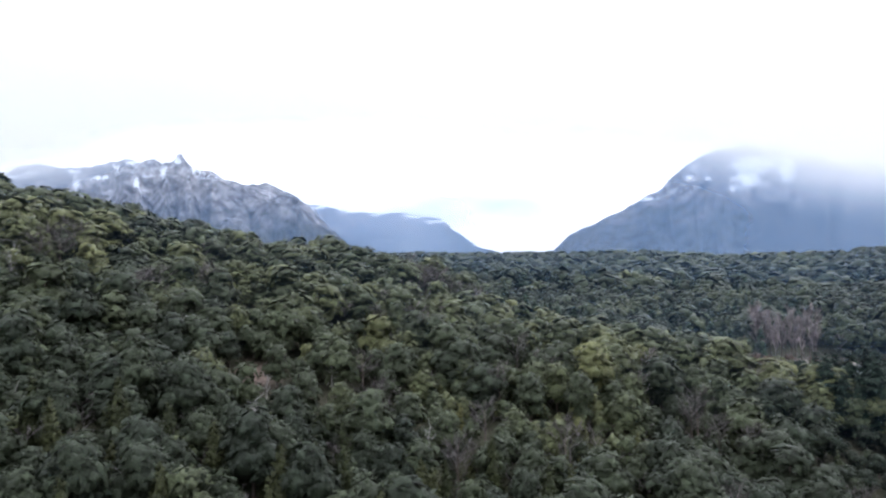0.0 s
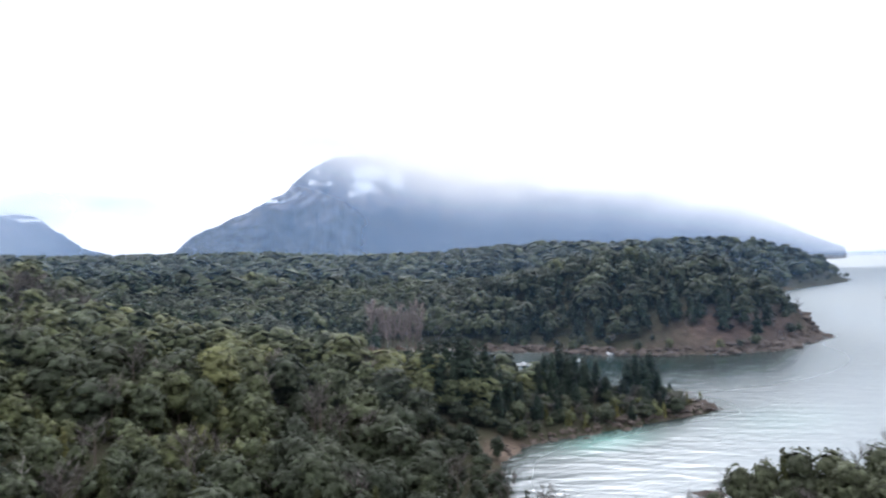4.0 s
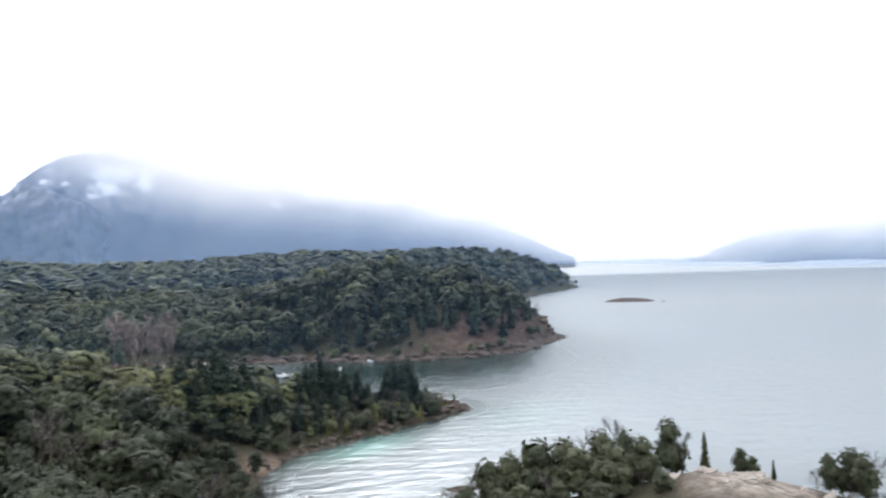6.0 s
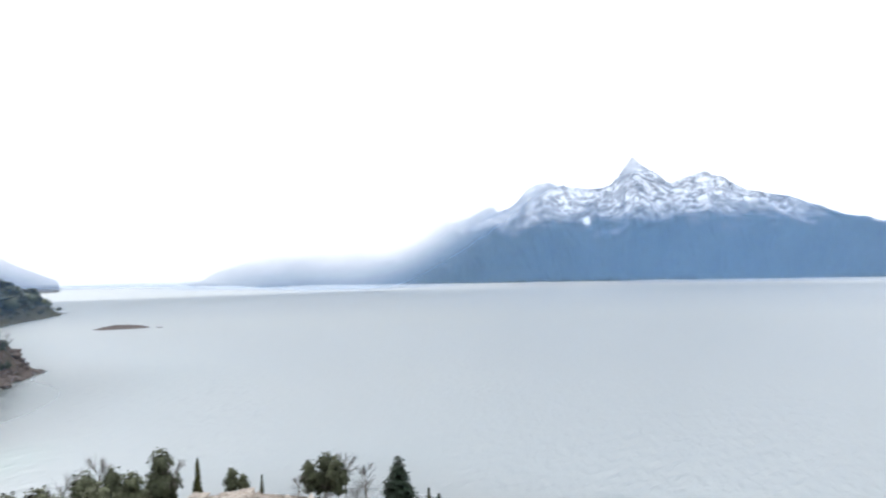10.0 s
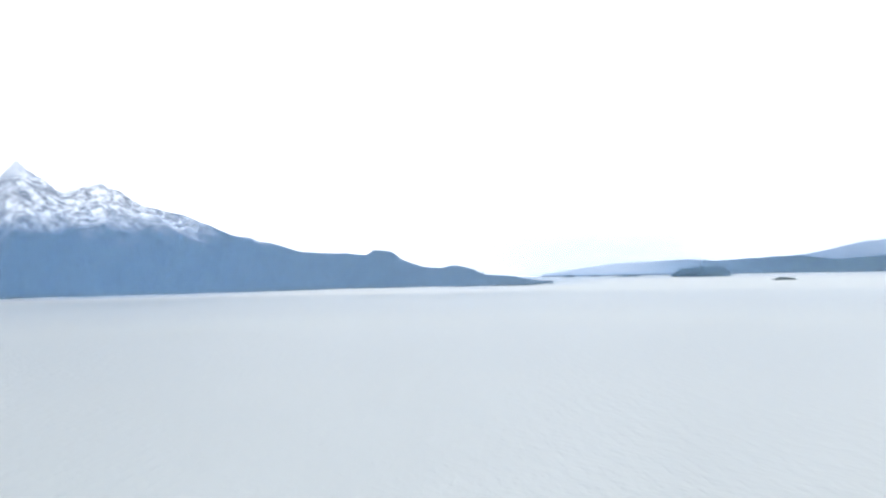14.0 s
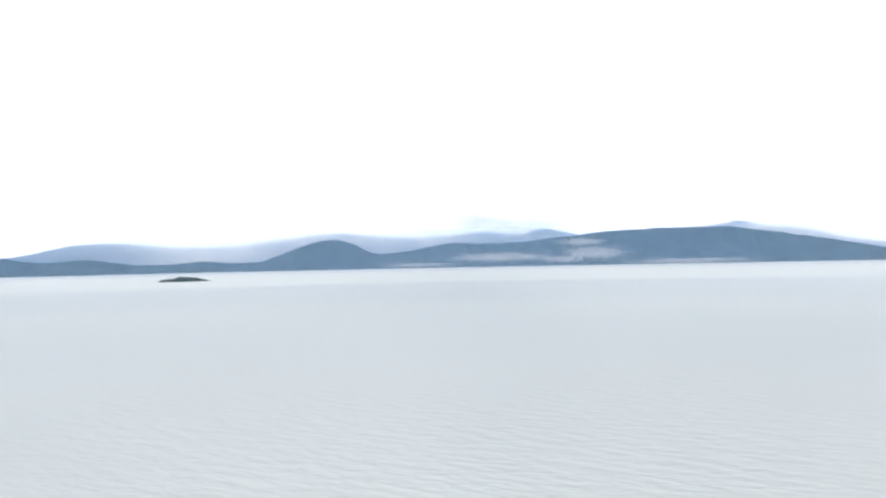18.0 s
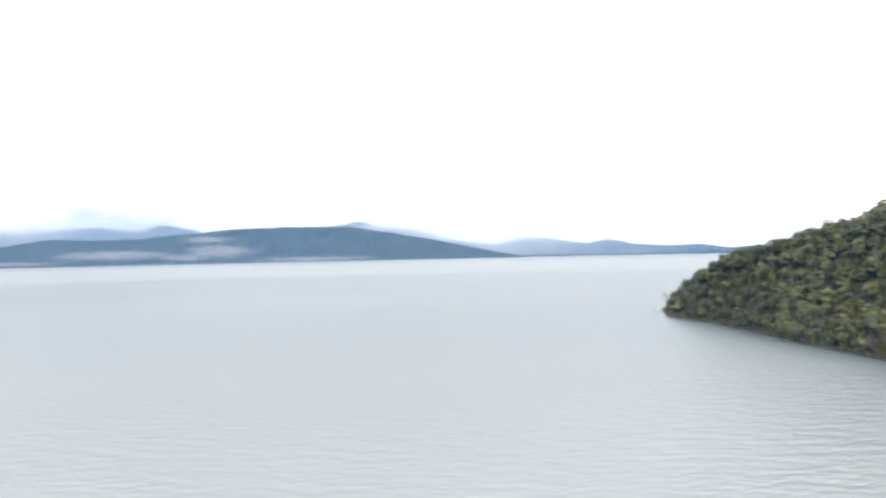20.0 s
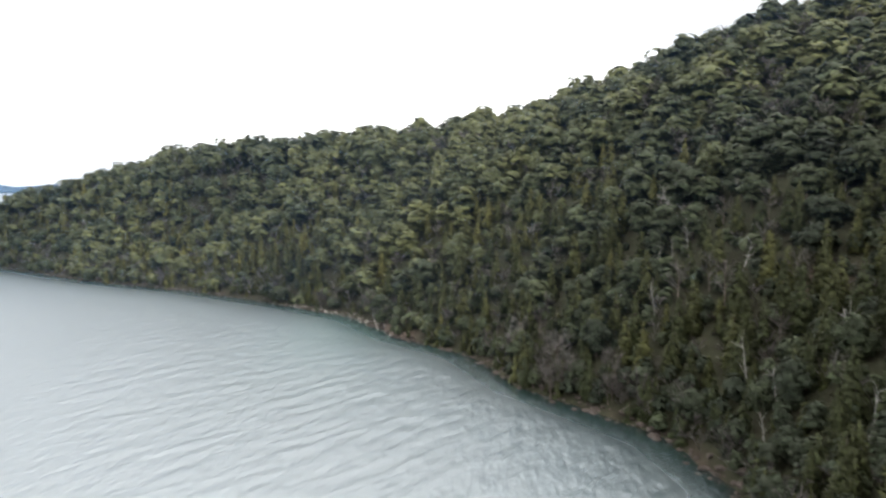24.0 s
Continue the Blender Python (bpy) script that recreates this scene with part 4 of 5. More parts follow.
def places():
    out = []
    for lo, hi, gap, detail in RING:
        u = np.arange(-hi, hi, gap)
        x, y = np.meshgrid(u, u * 0.9)
        x = x + (np.arange(len(u)) % 2)[:, None] * gap * 0.5 + rng.normal(0, 0.22 * gap, x.shape)
        y = y + rng.normal(0, 0.22 * gap, y.shape)
        x, y = x.ravel(), y.ravel()
        r, az = np.hypot(x, y), np.degrees(np.arctan2(-x, y))
        keep = (r >= lo) & (r < hi) & (az > -64) & (az < 124)
        x, y, r, az = x[keep], y[keep], r[keep], az[keep]
        z, d = land(x, y)
        i = np.clip(((r - 40) / 12).astype(int) - 1, 0, SIGHT.shape[0] - 1)
        sunk = (z + 12 - EYE) / r < SIGHT[i, np.clip((az + 180).astype(int), 0, 359)]
        keep = (d > 0.5) & (z > 0.1) & (~sunk | (rng.random(len(x)) < 0.10))
        out.append((x[keep], y[keep], z[keep], d[keep], r[keep], az[keep], detail))
    return out


def kind_at(x, y, z, d, r, az):
    """Which tree grows where, and its height against a 10 m one."""
    v = rng.random()
    wet = fbm(np.array([x / 60]), np.array([y / 60]), 3, 55)[0]
    if (x - 108) ** 2 / 90 + (y - 36) ** 2 / 80 < 1.0 or (x + 36) ** 2 / 14 + (y - 134) ** 2 / 90 < 1 or (x + 125) ** 2 + (y - 80) ** 2 < 20:
        return None, 0
    if 104 < x < 172 and 132 < y < 200 and d < 16 or (x - 90) ** 2 + (y - 137) ** 2 < 40:  # the spit has trees of its own
        return None, 0
    if -28.2 < az < -23 and 325 < r < 385:  # poplars stand here
        return None, 0
    if r > 310 and az < -33 and d < 2.5 + 8 * (az < -44 and r < 420) + 7 * wet:  # rocky foot of the headland
        return ("bare", rng.uniform(0.4, 0.8)) if v < 0.3 else (("broad", rng.uniform(0.4, 0.75)) if v < 0.6 else (None, 0))
    if r < 140 and az < -40:
        return None, 0
    if d < 8 and az > 52:
        return ("bare", rng.uniform(0.5, 0.95)) if v < 0.4 else (("cypress", rng.uniform(0.6, 1.0)) if v < 0.7 else ("broad", rng.uniform(0.5, 0.85)))
    if az > 52 and d < 75:
        if v < 0.62 - 0.12 * (r > 230) + 0.9 * wet - 0.003 * d:
            return "cypress", rng.uniform(0.7, 1.25)
        return ("bare", rng.uniform(0.6, 0.95)) if v > 0.88 else ("broad", rng.uniform(0.8, 1.25))
    if az > 85 and d > 20 and (wet < 0.02 and v < 0.22):
        return "bare", rng.uniform(0.8, 1.2)
    if r < 105 and v < 0.4:
        return "cypress", rng.uniform(0.7, 1.05)
    if 235 < r < 460 and -27 < az < 0 and z < 24:
        grove = fbm(np.array([x / 38]), np.array([y / 38]), 2, 91)[0]
        if grove > 0.05 and v < 0.85:
            return "pine", rng.uniform(0.8, 1.3)
        if v < 0.09:
            return "rust", rng.uniform(0.8, 1.1)
    if 340 < r < 560 and az < -33 and v < 0.62 + 0.6 * wet:
        return "pine", rng.uniform(0.7, 1.05)
    if 460 < r < 700 and -45 < az < 0 and fbm(np.array([x / 70]), np.array([y / 70]), 2, 19)[0] > 0.22 and v < 0.8:
        return "pine", rng.uniform(0.8, 1.3)
    if (-4 < az < 4 and 225 < r < 268 and v < 0.35) or wet < -0.12 and v < 0.22 or v < 0.035:
        return "bare", rng.uniform(0.75, 1.1)
    if az < -20 and d < 14:
        return "broad", rng.uniform(0.4, 0.65)
    return "broad", rng.choice([0.7, 0.9, 1.05, 1.2, 1.45]) * rng.uniform(0.9, 1.12) * (0.84 + 0.12 * (r > 150) + 0.25 * (r > 330) + 0.15 * (r > 560))


def standing(model, x, y, z, size, wide, turn=None):
    a, v = rng.uniform(0, 2 * np.pi) if turn is None else turn, model
    c, s = math.cos(a) * size * wide, math.sin(a) * size * wide
    return np.stack([x + v[:, 0] * c - v[:, 1] * s, y + v[:, 0] * s + v[:, 1] * c, z + v[:, 2] * size], 1)


def plant_forest():
    woods, close, dead = {}, [], []
    for x, y, z, d, r, az, detail in places():
        for i in range(len(x)):
            kind, size = kind_at(x[i], y[i], z[i], d[i], r[i], az[i])
            if kind is None:
                continue
            if detail == "near" and rng.random() < 0.018 + 0.04 * (25 < az[i] < 40 or az[i] > 60):
                dead.append((x[i], y[i], z[i], rng.uniform(0.7, 1.2)))
                continue
            if r[i] < 135 and az[i] > -35 and len(close) < 300 and rng.random() < 0.8:
                close.append((kind, x[i], y[i], z[i], size))
                continue
            where = "hillside_forest" if az[i] > 20 else "shore_forest" if r[i] < 300 else "lowland_forest"
            woods.setdefault((where, kind), []).append((x[i], y[i], z[i], size, detail))
    return woods, close, dead


WOODS, CLOSE, DEAD = plant_forest()


def brush():
    """Low scrub that fills the gaps between the trees of the slopes."""
    out = []
    for lo, hi, gap, detail in ((60, 160, 3.4, "low"), (160, 340, 4.6, "far"), (340, 540, 5.6, "far")):
        u = np.arange(-hi, hi, gap)
        x, y = (g.ravel() + rng.normal(0, 0.35 * gap, g.size) for g in np.meshgrid(u, u))
        r, az = np.hypot(x, y), np.degrees(np.arctan2(-x, y))
        keep = (r >= lo) & (r < hi) & (az > (44 if lo > 100 else -30)) & (az < 123)
        x, y = x[keep], y[keep]
        z, d = land(x, y)
        keep = (d > 0.5) & (d < 90 + 80 * (lo > 300)) & ((x + 36) ** 2 / 14 + (y - 134) ** 2 / 90 > 1)
        out += [(*p, rng.uniform(0.32, 0.62) * (1 + 0.4 * (lo > 300)), detail) for p in zip(x[keep], y[keep], z[keep] - 0.5)]
    return out


def shore_scrub():
    """Bushes and small trees crowding the foot of the wooded hill, down to the water."""
    path, out = spread([(*p, 0.0) for p in HILL_SHORE[:13]], 1.1), []
    for p in itertools.chain(path, spread([(*p, 0.0) for p in SPIT_SHORE], 0.7)):
        for _ in range(2):
            x, y = p[:2] + rng.normal(0, 4.5, 2)
            z, d = land(np.array([x]), np.array([y]))
            if (0.3 if x < 0 else 2.2) < d[0] < 13:
                out.append((x, y, float(z[0]) - 0.5, rng.uniform(0.35, 0.8) * (1 if x < 0 else 0.6), "low"))
    return out


for kind in ("broad", "bare", "cypress"):
    WOODS["scrub", kind] = []
for spot in shore_scrub():
    WOODS["scrub", ("bare", "broad", "cypress", "bare", "cypress")[rng.integers(0, 5)]].append(spot)
for spot in brush():
    WOODS["scrub", ("broad", "broad", "cypress", "bare")[rng.integers(0, 4)]].append(spot)
LOOKS = {"broad": "dense grey-green southern beech forest", "cypress": "yellow-green pointed cypresses among the trees", "pine": "dark green conifers standing in the forest",
         "bare": "grey leafless trees scattered in the forest", "poplar": "row of bare pinkish-brown poplars by the bay", "rust": "rusty brown dry trees in the hollow"}


def stand_shading(x, y):
    """Tint offset painting shade on near slopes, lowland and headland, brightness up the hill."""
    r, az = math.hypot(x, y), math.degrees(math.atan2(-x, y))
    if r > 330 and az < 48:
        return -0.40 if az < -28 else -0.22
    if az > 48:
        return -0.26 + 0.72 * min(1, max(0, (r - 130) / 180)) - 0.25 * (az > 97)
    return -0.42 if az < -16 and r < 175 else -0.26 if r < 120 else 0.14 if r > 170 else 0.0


def sow(where, kind, stand):
    vs, fs, mats, tint, soft, k = [], [], [], [], [], 0
    for x, y, z, size, detail in stand:
        tree = STOCK[kind, detail][rng.integers(0, len(STOCK[kind, detail]))]
        wide = rng.uniform(0.9, 1.2) * (1 + 0.30 * min(1, max(0, (math.hypot(x, y) - 130) / 90)) if kind == "broad" else 1)
        # shading of the place goes into the leaf tint with the random tone
        own = np.clip(rng.normal(0.42, 0.21) + 0.35 * (fbm(np.array([x / 45]), np.array([y / 45]), 3, 77)[0]) + stand_shading(x, y), 0, 1)
        turn = rng.uniform(0, 2 * np.pi)
        z = z + 1.6 * (kind == "bare" and where != "scrub")
        for j, (v, f) in enumerate(tree[:2] if detail == "near" else tree[:1]):
            vs.append(standing(v, x, y, z, size, wide, turn))
            soft.append(standing(tree.soft[j], 0, 0, 0, 1, 1, turn))
            fs.append(f + k)
            mats.append(np.full(len(f), j))
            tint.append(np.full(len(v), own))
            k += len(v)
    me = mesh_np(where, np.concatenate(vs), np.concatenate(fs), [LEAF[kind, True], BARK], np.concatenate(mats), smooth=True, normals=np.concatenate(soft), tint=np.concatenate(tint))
    return tagged(new(where, me), LOOKS[kind], "forest", kind="stuff")


for (where, kind), stand in sorted(WOODS.items()):
    sow(where, kind, stand)

CROWN = {}
for (kind, detail), stock in STOCK.items():
    if detail == "close":
        CROWN[kind] = [(mesh_np("crown", *t.leaves, [LEAF[kind, False]], smooth=True, normals=t.soft[0]), mesh_np("trunk", *t.wood, [BARK], smooth=True)) for t in stock]
NAMES = {"broad": ("beech_tree", "grey-green southern beech with a layered crown"), "cypress": ("cypress_tree", "slender yellow-green cypress on the wooded slope"),
         "pine": ("pine_tree", "tall dark green pine on the spit"), "bare": ("bare_tree", "grey leafless tree on the wooded slope"),
         "airy": ("evergreen_tree", "pale grey-green evergreen on the rocky knoll"), "poplar": ("poplar_tree", "bare poplar"), "rust": ("dry_tree", "tree with rusty dry leaves")}


def tree(kind, x, y, z, size, wide=1.0, label="", group="trees on the near slope"):
    crown, trunk = CROWN[kind][rng.integers(0, len(CROWN[kind]))]
    name, text = NAMES[kind]
    ob = tagged(new(name), label or text, "tree", group)
    ob.location, ob.rotation_euler, ob.scale = (x, y, z), (0, 0, rng.uniform(0, 6.28)), (size * wide, size * wide, size)
    part("crown", crown, ob)
    part("trunk", trunk, ob)
    return ob


for kind, x, y, z, size in CLOSE:
    tree(kind, x, y, z, size, rng.uniform(0.85, 1.15))

SNAG_MESH = [mesh_np("dead_tree", *s, [DEADWOOD], smooth=True) for s in SNAGS]


def dead_tree(x, y, z, size, label="bleached dead tree with bare broken limbs"):
    ob = tagged(new("dead_tree", SNAG_MESH[rng.integers(0, len(SNAG_MESH))]), label, "dead tree", "dead trees in the forest")
    ob.location, ob.rotation_euler, ob.scale = (x, y, z), (rng.normal(0, 0.12), rng.normal(0, 0.12), rng.uniform(0, 6.28)), (size,) * 3
    return ob


for spot in DEAD:
    dead_tree(*spot)

# the tall dark pines and smaller trees of the spit
SPIT_TREES = [(-26.6, 196, 1.25), (-27.3, 188, 1.4), (-27.9, 181, 1.45), (-28.5, 188, 1.55), (-29.0, 178, 1.4), (-29.5, 186, 1.65), (-30.0, 177, 1.5), (-30.5, 187, 1.7), (-31.0, 178, 1.65),
              (-31.5, 186, 1.65), (-32.0, 178, 1.55), (-32.5, 186, 1.5), (-33.0, 178, 1.35), (-33.6, 184, 1.1), (-34.4, 184, 0.8), (-35.2, 190, 0.6), (-36.6, 194, 1.05), (-37.2, 201, 1.25), (-37.8, 196, 1.2),
              (-38.4, 203, 1.35), (-39.0, 198, 1.2), (-39.6, 203, 1.15), (-40.3, 197, 1.05), (-41.2, 202, 0.95), (-43.6, 206, 1.0), (-44.2, 210, 1.25), (-44.8, 206, 1.3), (-45.3, 209, 1.25), (-45.9, 208, 0.9)]


def height_at(x, y):
    return float(land(np.array([x]), np.array([y]))[0][0])


for az, far, size in SPIT_TREES:
    x, y, _ = polar(az, far)
    tree("pine", x, y, height_at(x, y) - 0.1, 0.80 * size * rng.uniform(0.88, 1.12), rng.uniform(0.95, 1.3), group="pines on the spit")
for i in range(190):
    az = rng.uniform(-47.5, -31)
    x, y, _ = polar(az, 186 + (-33 - az) * 1.7 + rng.uniform(-13, 9))
    if (z := height_at(x, y)) > 0.9:
        tree(("bare", "broad", "airy", "broad", "pine")[rng.integers(0, 5)], x, y, z - 0.3, rng.uniform(0.3, 0.62), 1.3, "low shrub or small tree on the spit's bank", "shrubs on the spit")

# bare poplars at the head of the bay
for i in range(15):
    x, y, _ = polar(-23.4 - 0.29 * i + rng.normal(0, 0.08), 352 + rng.uniform(-9, 12))
    tree("poplar", x, y, height_at(x, y) - 0.1, rng.uniform(1.1, 1.6), rng.uniform(0.8, 1.05), "tall bare pinkish-brown poplar beside the bay", "poplars by the bay")

# trees of the rocky knoll: kind, bearing, distance, size, width
KNOLL_TREES = [("bare", -46.8, 118, 0.75, 1.1), ("bare", -48.5, 120, 0.9, 1.2), ("airy", -49.6, 117, 0.85, 1.0), ("bare", -51.0, 121, 1.15, 1.1), ("airy", -51.6, 118, 1.15, 0.8), ("airy", -53.0, 121, 1.2, 0.9), ("cypress", -54.4, 119, 1.2, 0.7), ("airy", -55.4, 120, 1.3, 0.95), ("airy", -57.4, 120, 1.2, 1.0),
               ("airy", -58.6, 116, 1.0, 1.2), ("bare", -59.0, 124, 1.3, 0.8), ("airy", -60.4, 121, 1.2, 0.85), ("bare", -61.4, 123, 1.25, 0.75), ("airy", -62.3, 122, 1.1, 0.7), ("airy", -61.2, 113, 0.95, 1.2), ("airy", -63.6, 118, 0.9, 0.9),
               ("airy", -65.6, 122, 1.2, 0.75), ("bare", -66.4, 121, 0.8, 0.9), ("cypress", -68.1, 122, 0.75, 0.6), ("airy", -70.6, 124, 0.55, 0.9), ("airy", -71.4, 123, 0.4, 0.9), ("cypress", -72.8, 121, 0.35, 0.6),
               ("airy", -76.4, 121, 0.75, 0.8), ("airy", -77.6, 122, 0.95, 0.8), ("bare", -79.2, 122, 0.9, 0.9), ("airy", -78.6, 120, 0.9, 0.75), ("bare", -80.8, 120, 0.75, 0.9), ("pine", -83.4, 113, 0.74, 1.75), ("cypress", -85.8, 114, 0.6, 0.7), ("pine", -86.6, 117, 0.36, 1.5)]
for kind, az, far, size, wide in KNOLL_TREES:
    x, y, _ = polar(az, far)
    tree(kind, x, y, height_at(x, y) - 0.15, 0.98 * size, 0.98 * wide, group="trees on the rocky knoll")

# dark groves that stand out on the spur
GROVE = [(1.7, 268, 0.75), (0.9, 270, 0.7), (-3.0, 292, 0.95), (-3.6, 285, 1.1), (-4.2, 296, 1.25), (-4.9, 288, 1.35), (-5.4, 296, 1.2), (-6.0, 290, 1.3), (-6.6, 298, 1.25), (-7.2, 290, 1.1), (-7.8, 296, 0.95), (-8.4, 300, 0.8)]
for az, far, size in GROVE:
    x, y, _ = polar(az, far)
    tree("pine", x, y, height_at(x, y) - 0.1, size, 1.5, "dark bushy conifer above the beech forest", "dark conifers on the spur")

# dead trees that catch the eye
for az, far, size in ((20.2, 142, 1.25), (29.5, 150, 1.0), (28.6, 155, 0.9), (7.2, 225, 1.1), (4.0, 235, 1.0), (14.6, 100, 1.2), (15.6, 102, 0.9), (-18.0, 330, 1.5), (62.0, 128, 1.3), (56.5, 122, 1.5), (67.5, 190, 1.2), (53.0, 175, 1.6), (60.2, 120, 1.1), (-9.5, 120, 0.9), (77.0, 172, 0.8), (72.0, 165, 1.0)):
    x, y, _ = polar(az, far)
    dead_tree(x, y, height_at(x, y) - 0.2, size)

# grey leafless trees standing together on the spur
for az, far, size in ((28.5, 185, 1.2), (29.6, 180, 1.1), (27.5, 190, 1.25), (22.9, 166, 1.2), (23.7, 170, 1.0), (22.0, 170, 1.1), (19.0, 176, 1.15), (18.3, 182, 1.0), (1.6, 248, 1.2), (0.6, 254, 1.3), (-0.5, 250, 1.2), (-1.5, 246, 1.2), (2.7, 244, 1.1), (-2.4, 250, 1.0)):
    x, y, _ = polar(az, far)
    tree("bare", x, y, height_at(x, y) + 1.0, size, 1.25, "grey leafless tree above the beech canopy", "bare trees on the spur")

# pale dry shrubs where the hill meets the water
for az, far, size in ((75.4, 152, 0.7), (76.0, 150, 0.9), (76.4, 156, 1.0), (76.9, 149, 0.8), (77.3, 154, 0.75), (76.2, 160, 0.9), (74.6, 147, 0.6), (72.0, 142, 0.6), (70.8, 141, 0.7), (69.5, 138, 0.6), (66.5, 132, 0.7)):
    x, y, _ = polar(az, far)
    tree("bare", x, y, height_at(x, y) - 0.2, size, 1.3, "pale dry leafless shrub on the steep bank", "dry shrubs on the bank")

# low growth round the knoll's trees
for i in range(46):
    az, far = rng.uniform(-66, -43), rng.uniform(104, 121)
    x, y, _ = polar(az, far)
    if (x - 108) ** 2 + (y - 38) ** 2 > 130:
        tree(("bare", "airy", "airy")[rng.integers(0, 3)], x, y, height_at(x, y) - 0.6, rng.uniform(0.32, 0.62), 1.3, "bushy scrub between the knoll's trees", "scrub on the knoll")
for i in range(12):
    x, y, _ = polar(rng.uniform(-88, -75), rng.uniform(110, 121))
    tree(("bare", "airy")[rng.integers(0, 2)], x, y, height_at(x, y) - 0.5, rng.uniform(0.3, 0.5), 1.2, "bushy scrub between the knoll's trees", "scrub on the knoll")


# ---------------------------------------------------------------- stones
def boulder(sub=2):
    v, f = ICO[sub]
    seed = Vector(rng.uniform(-50, 50, 3))
    r = np.array([1 + 0.55 * noise.noise(Vector(p) * 1.3 + seed) + 0.2 * noise.noise(Vector(p) * 3.1 - seed) for p in v])
    return v * r[:, None] * (1, 0.8, 0.6), f


STONES = [boulder(1) for _ in range(8)]


def stony(name, line, count, spread_by, low, high, label, material):
    """Stones strewn along a shore line."""
    path, vs, fs, k = spread([(*p, 0.0) for p in line], 1.5), [], [], 0
    for _ in range(count):
        p = path[rng.integers(0, len(path))][:2] + rng.normal(0, spread_by, 2)
        v, f = STONES[rng.integers(0, len(STONES))]
        size = rng.uniform(low, high) * rng.choice([0.6, 1, 1, 1.7])
        vs.append(standing(v, *p, max(height_at(*p), -0.25) + 0.1 * size, size, rng.uniform(0.8, 1.4)))
        fs.append(f + k)
        k += len(v)
    return tagged(new(name, mesh_np(name, np.concatenate(vs), np.concatenate(fs), [material])), label, "stones", kind="stuff")


stony("shore_stones", SPIT_SHORE[:6] + SPIT_SHORE[6:7], 420, 1.3, 0.35, 0.9, "brown stones strewn along the spit's bank", SHORE_STONE)
stony("shore_stones", KNOLL_SHORE[-3:] + SPIT_SHORE[:1], 90, 1.2, 0.2, 0.6, "brown stones strewn round the sandy cove", SHORE_STONE)
stony("shore_stones", BAY_SHORE[4:] + CAPE_SHORE[:2], 620, 2.6, 0.7, 2.0, "reddish rocks at the headland's foot", SHORE_STONE)
stony("shore_stones", HILL_SHORE[:13], 900, 1.2, 0.25, 0.7, "grey-brown stones at the foot of the wooded hill", SHORE_STONE)
stony("shore_stones", HILL_SHORE[4:7], 520, 0.8, 0.12, 0.32, "pale pebbles washed along the foot of the hill", PALE_STONE)
stony("shore_stones", BAY_SHORE[1:5], 120, 2.0, 0.3, 0.9, "pale stones at the head of the bay", PALE_STONE)

BLOCKS = [mesh_np("boulder", *boulder(3), [PALE_STONE], smooth=False) for _ in range(5)]
for i in range(30):
    az, far = rng.normal(-70.5, 2.2), rng.normal(115, 3.5)
    x, y, _ = polar(az, far)
    size = rng.uniform(0.35, 1.1)
    rock = tagged(new("boulder", BLOCKS[i % 5]), "pale weathered granite block on the knoll", "boulder", "granite blocks on the knoll")
    rock.location, rock.rotation_euler = (x, y, height_at(x, y) + 0.1 * size), (rng.normal(0, 0.25), rng.normal(0, 0.25), rng.uniform(0, 6.28))
    rock.scale = (size * rng.uniform(1, 1.9), size, size * rng.uniform(0.7, 1.1))


# ---------------------------------------------------------------- boats moored in the bay
def paint(name, color, rough=0.35):
    k = Nodes(name)
    grime = k.ramp(k.noise(2.5, 5), (0.3, tuple(0.86 * c for c in color)), (0.7, color))
    return k.done(grime, rough, 0.5)


HULL_WHITE, HULL_BLUE, CANVAS, STEEL = paint("white_gelcoat", (0.80, 0.81, 0.82)), paint("blue_antifouling", (0.05, 0.09, 0.16)), paint("grey_canvas", (0.35, 0.36, 0.38), 0.8), paint("grey_alloy", (0.55, 0.56, 0.58))


def hull(length, beam, depth, low, high):
    """A boat's shell between two heights of its side, pointed at the bow."""
    u = np.linspace(0, 1, 15)
    half = beam / 2 * np.clip(1 - np.clip((u - 0.45) / 0.55, 0, 1) ** 2.2, 0.02, 1)
    side = np.linspace(low, high, 5)
    rows = []
    for k in side:
        flare = 0.55 + 0.45 * k
        left = np.stack([length * (u - 0.5), half * flare, np.full(15, depth * (k - 0.35)) + 0.12 * length * 0.3 * u**3 * k], 1)
        rows.append(np.concatenate([left, left[::-1] * (1, -1, 1)]))
    v = np.concatenate(rows)
    f = grid_tris(len(rows), 30, True)
    cap = [[(len(rows) - 1) * 30 + a for a in (i, i + 1, 29 - i)] for i in range(14)] + [[(len(rows) - 1) * 30 + a for a in (i + 1, 28 - i, 29 - i)] for i in range(14)]
    return v, np.concatenate([f, np.array(cap)])


def box(x0, x1, y0, y1, z0, z1, slant=0.0):
    v = np.array([[x0, y0, z0], [x1, y0, z0], [x1, y1, z0], [x0, y1, z0], [x0 + slant, y0 * 0.9, z1], [x1 - slant, y0 * 0.9, z1], [x1 - slant, y1 * 0.9, z1], [x0 + slant, y1 * 0.9, z1]])
    return v, np.array([[0, 2, 1], [0, 3, 2], [4, 5, 6], [4, 6, 7], [0, 1, 5], [0, 5, 4], [1, 2, 6], [1, 6, 5], [2, 3, 7], [2, 7, 6], [3, 0, 4], [3, 4, 7]])


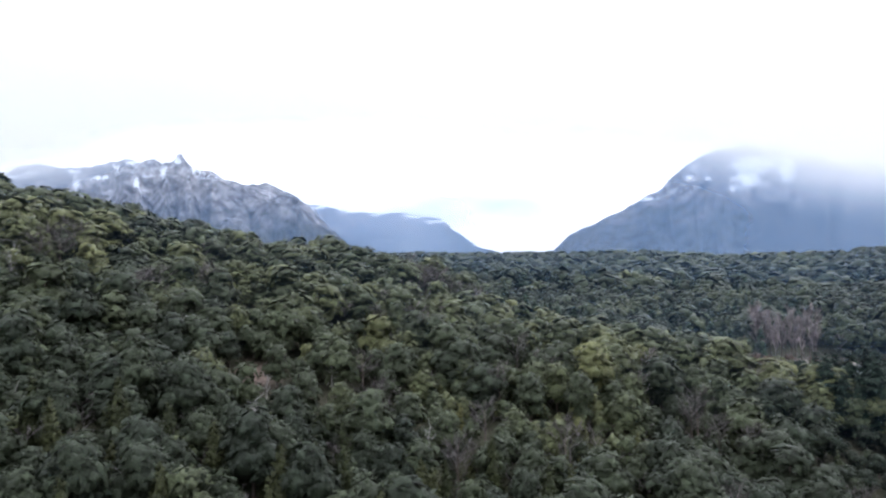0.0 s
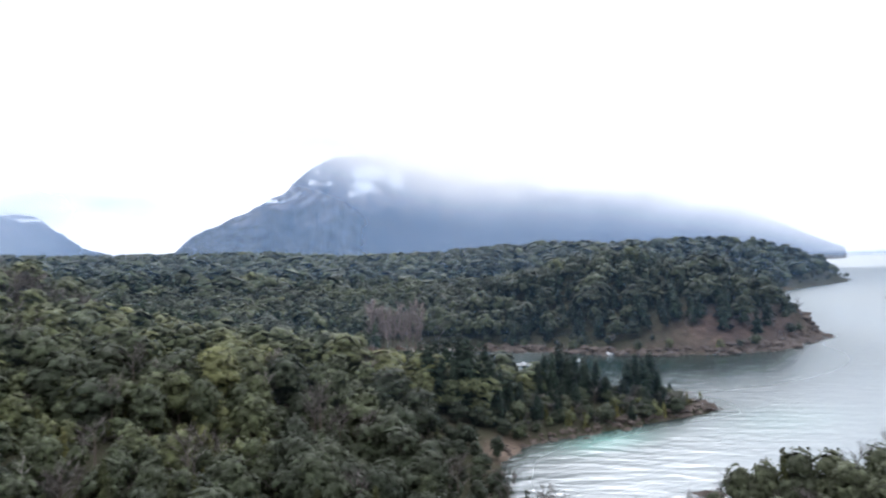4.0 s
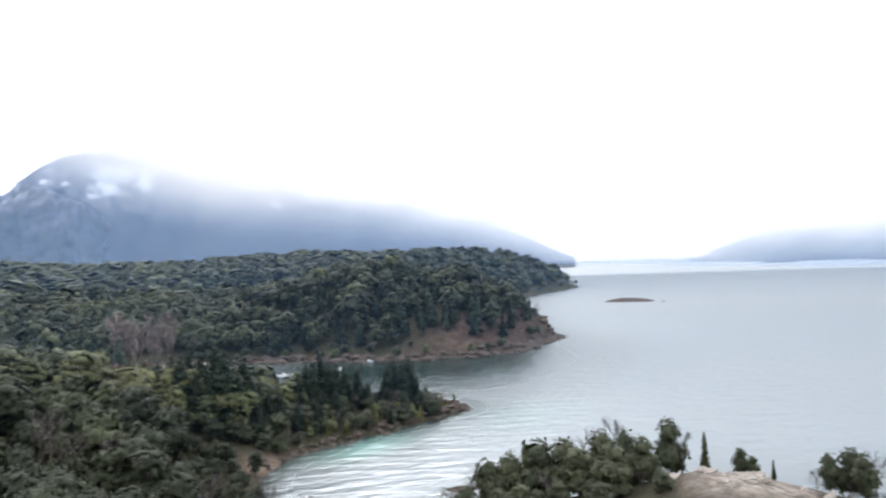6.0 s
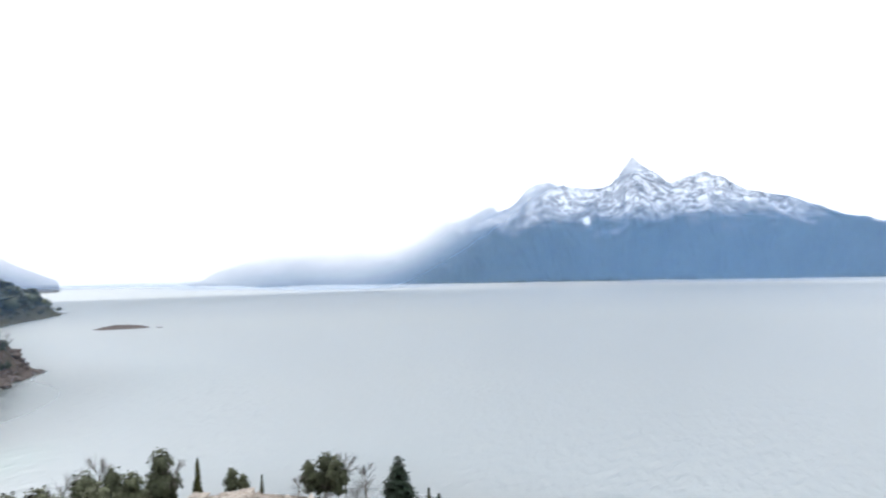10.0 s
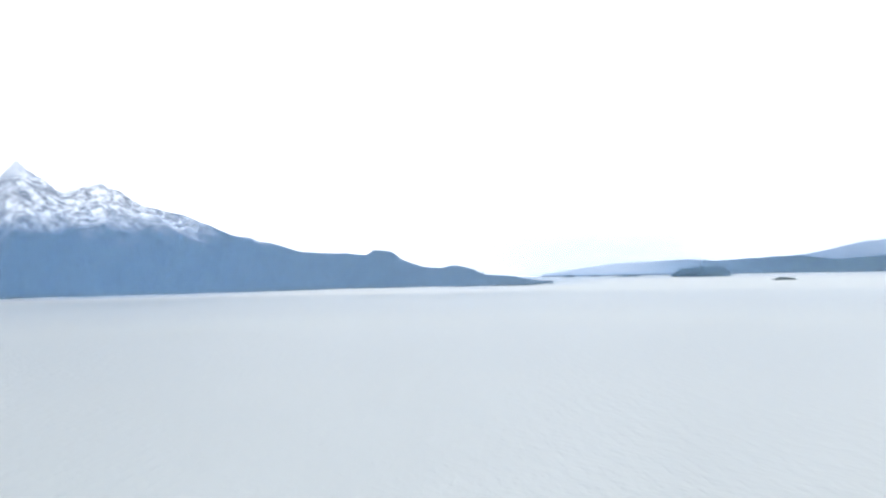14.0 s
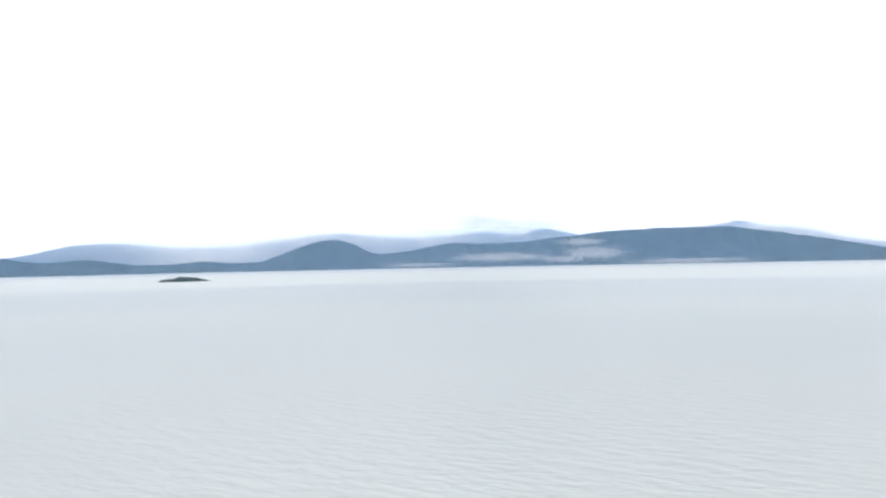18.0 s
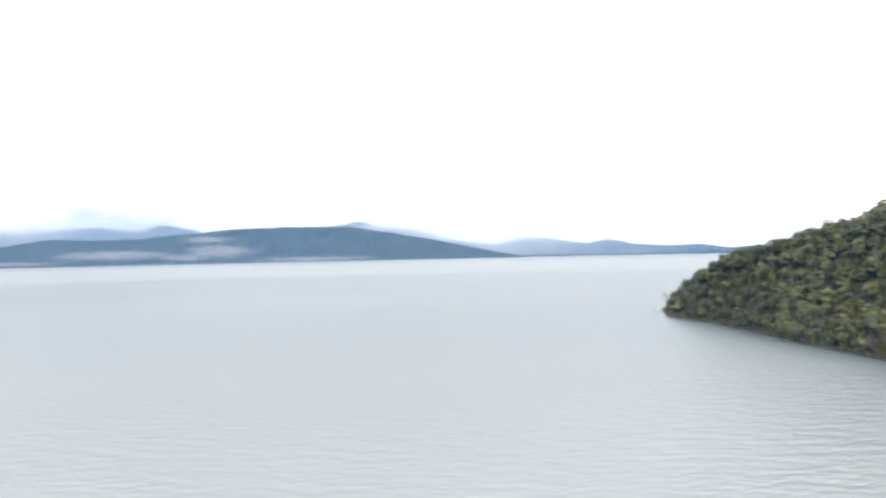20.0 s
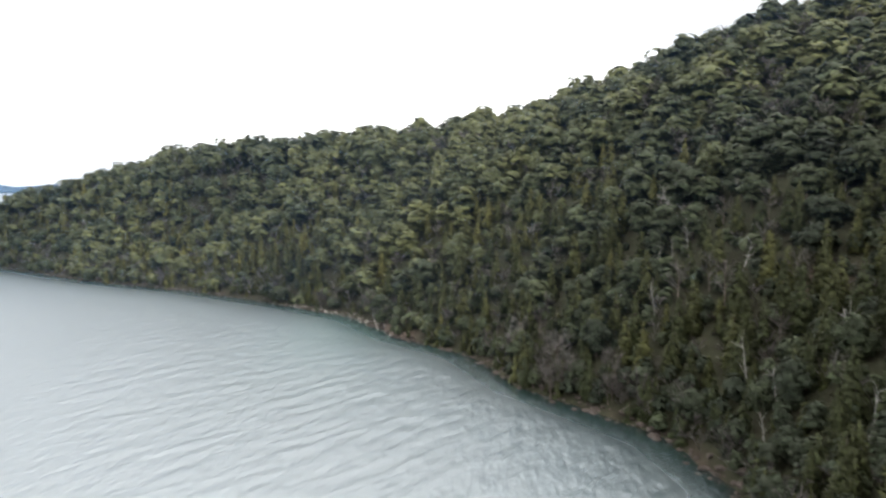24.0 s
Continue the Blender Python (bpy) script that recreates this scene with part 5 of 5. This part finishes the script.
def boat(x, y, turn, length, label, mast=False):
    ob = tagged(new("sailing_boat" if mast else "motor_boat"), label, "boat", "boats moored in the bay")
    beam = 0.34 * length
    part("hull", mesh_np("hull", *hull(length, beam, 0.2 * length, 0.3, 1.0), [HULL_WHITE], smooth=True), ob)
    part("waterline", mesh_np("waterline", *hull(length * 0.995, beam * 0.99, 0.2 * length, 0.0, 0.33), [HULL_BLUE], smooth=True), ob, "dark blue lower hull")
    top = 0.13 * length
    part("cabin", mesh_np("cabin", *box(-0.12 * length, 0.2 * length, -0.3 * beam, 0.3 * beam, top, top + 0.11 * length, 0.06 * length), [HULL_WHITE]), ob)
    part("windscreen", mesh_np("windscreen", *box(-0.06 * length, 0.205 * length, -0.305 * beam, 0.305 * beam, top + 0.04 * length, top + 0.08 * length, 0.05 * length), [HULL_BLUE]), ob, "dark glass band")
    part("cover", mesh_np("cover", *box(-0.42 * length, -0.14 * length, -0.32 * beam, 0.32 * beam, top, top + 0.04 * length, 0.04 * length), [CANVAS]), ob, "grey canvas cover")
    if mast:
        part("mast", mesh_np("mast", *tube([(0.05 * length, 0, top), (0.05 * length, 0, 0.8 * length), (0.05 * length, 0, 1.3 * length)], [0.09, 0.08, 0.05], 8), [STEEL], smooth=True), ob)
        part("boom", mesh_np("boom", *tube([(0.05 * length, 0, 0.28 * length), (-0.4 * length, 0, 0.28 * length)], [0.16, 0.12], 8), [CANVAS], smooth=True), ob, "boom with a furled sail")
    else:
        part("outboard_motor", mesh_np("outboard_motor", *box(-0.56 * length, -0.49 * length, -0.06 * length, 0.06 * length, -0.02 * length, 0.2 * length, 0.01), [HULL_BLUE]), ob)
    ob.location, ob.rotation_euler = (x, y, 0.06 * length), (0, 0, radians(turn))
    return ob


boat(169, 236, 150, 6.2, "white motor boat lying at a mooring in the bay")
boat(193, 231, 35, 4.6, "small white motor boat moored in the bay")
boat(193, 244, 70, 6.0, "white sailing boat with a bare mast in the bay", True)
boat(214, 236, 120, 4.4, "small white boat close under the wooded headland")
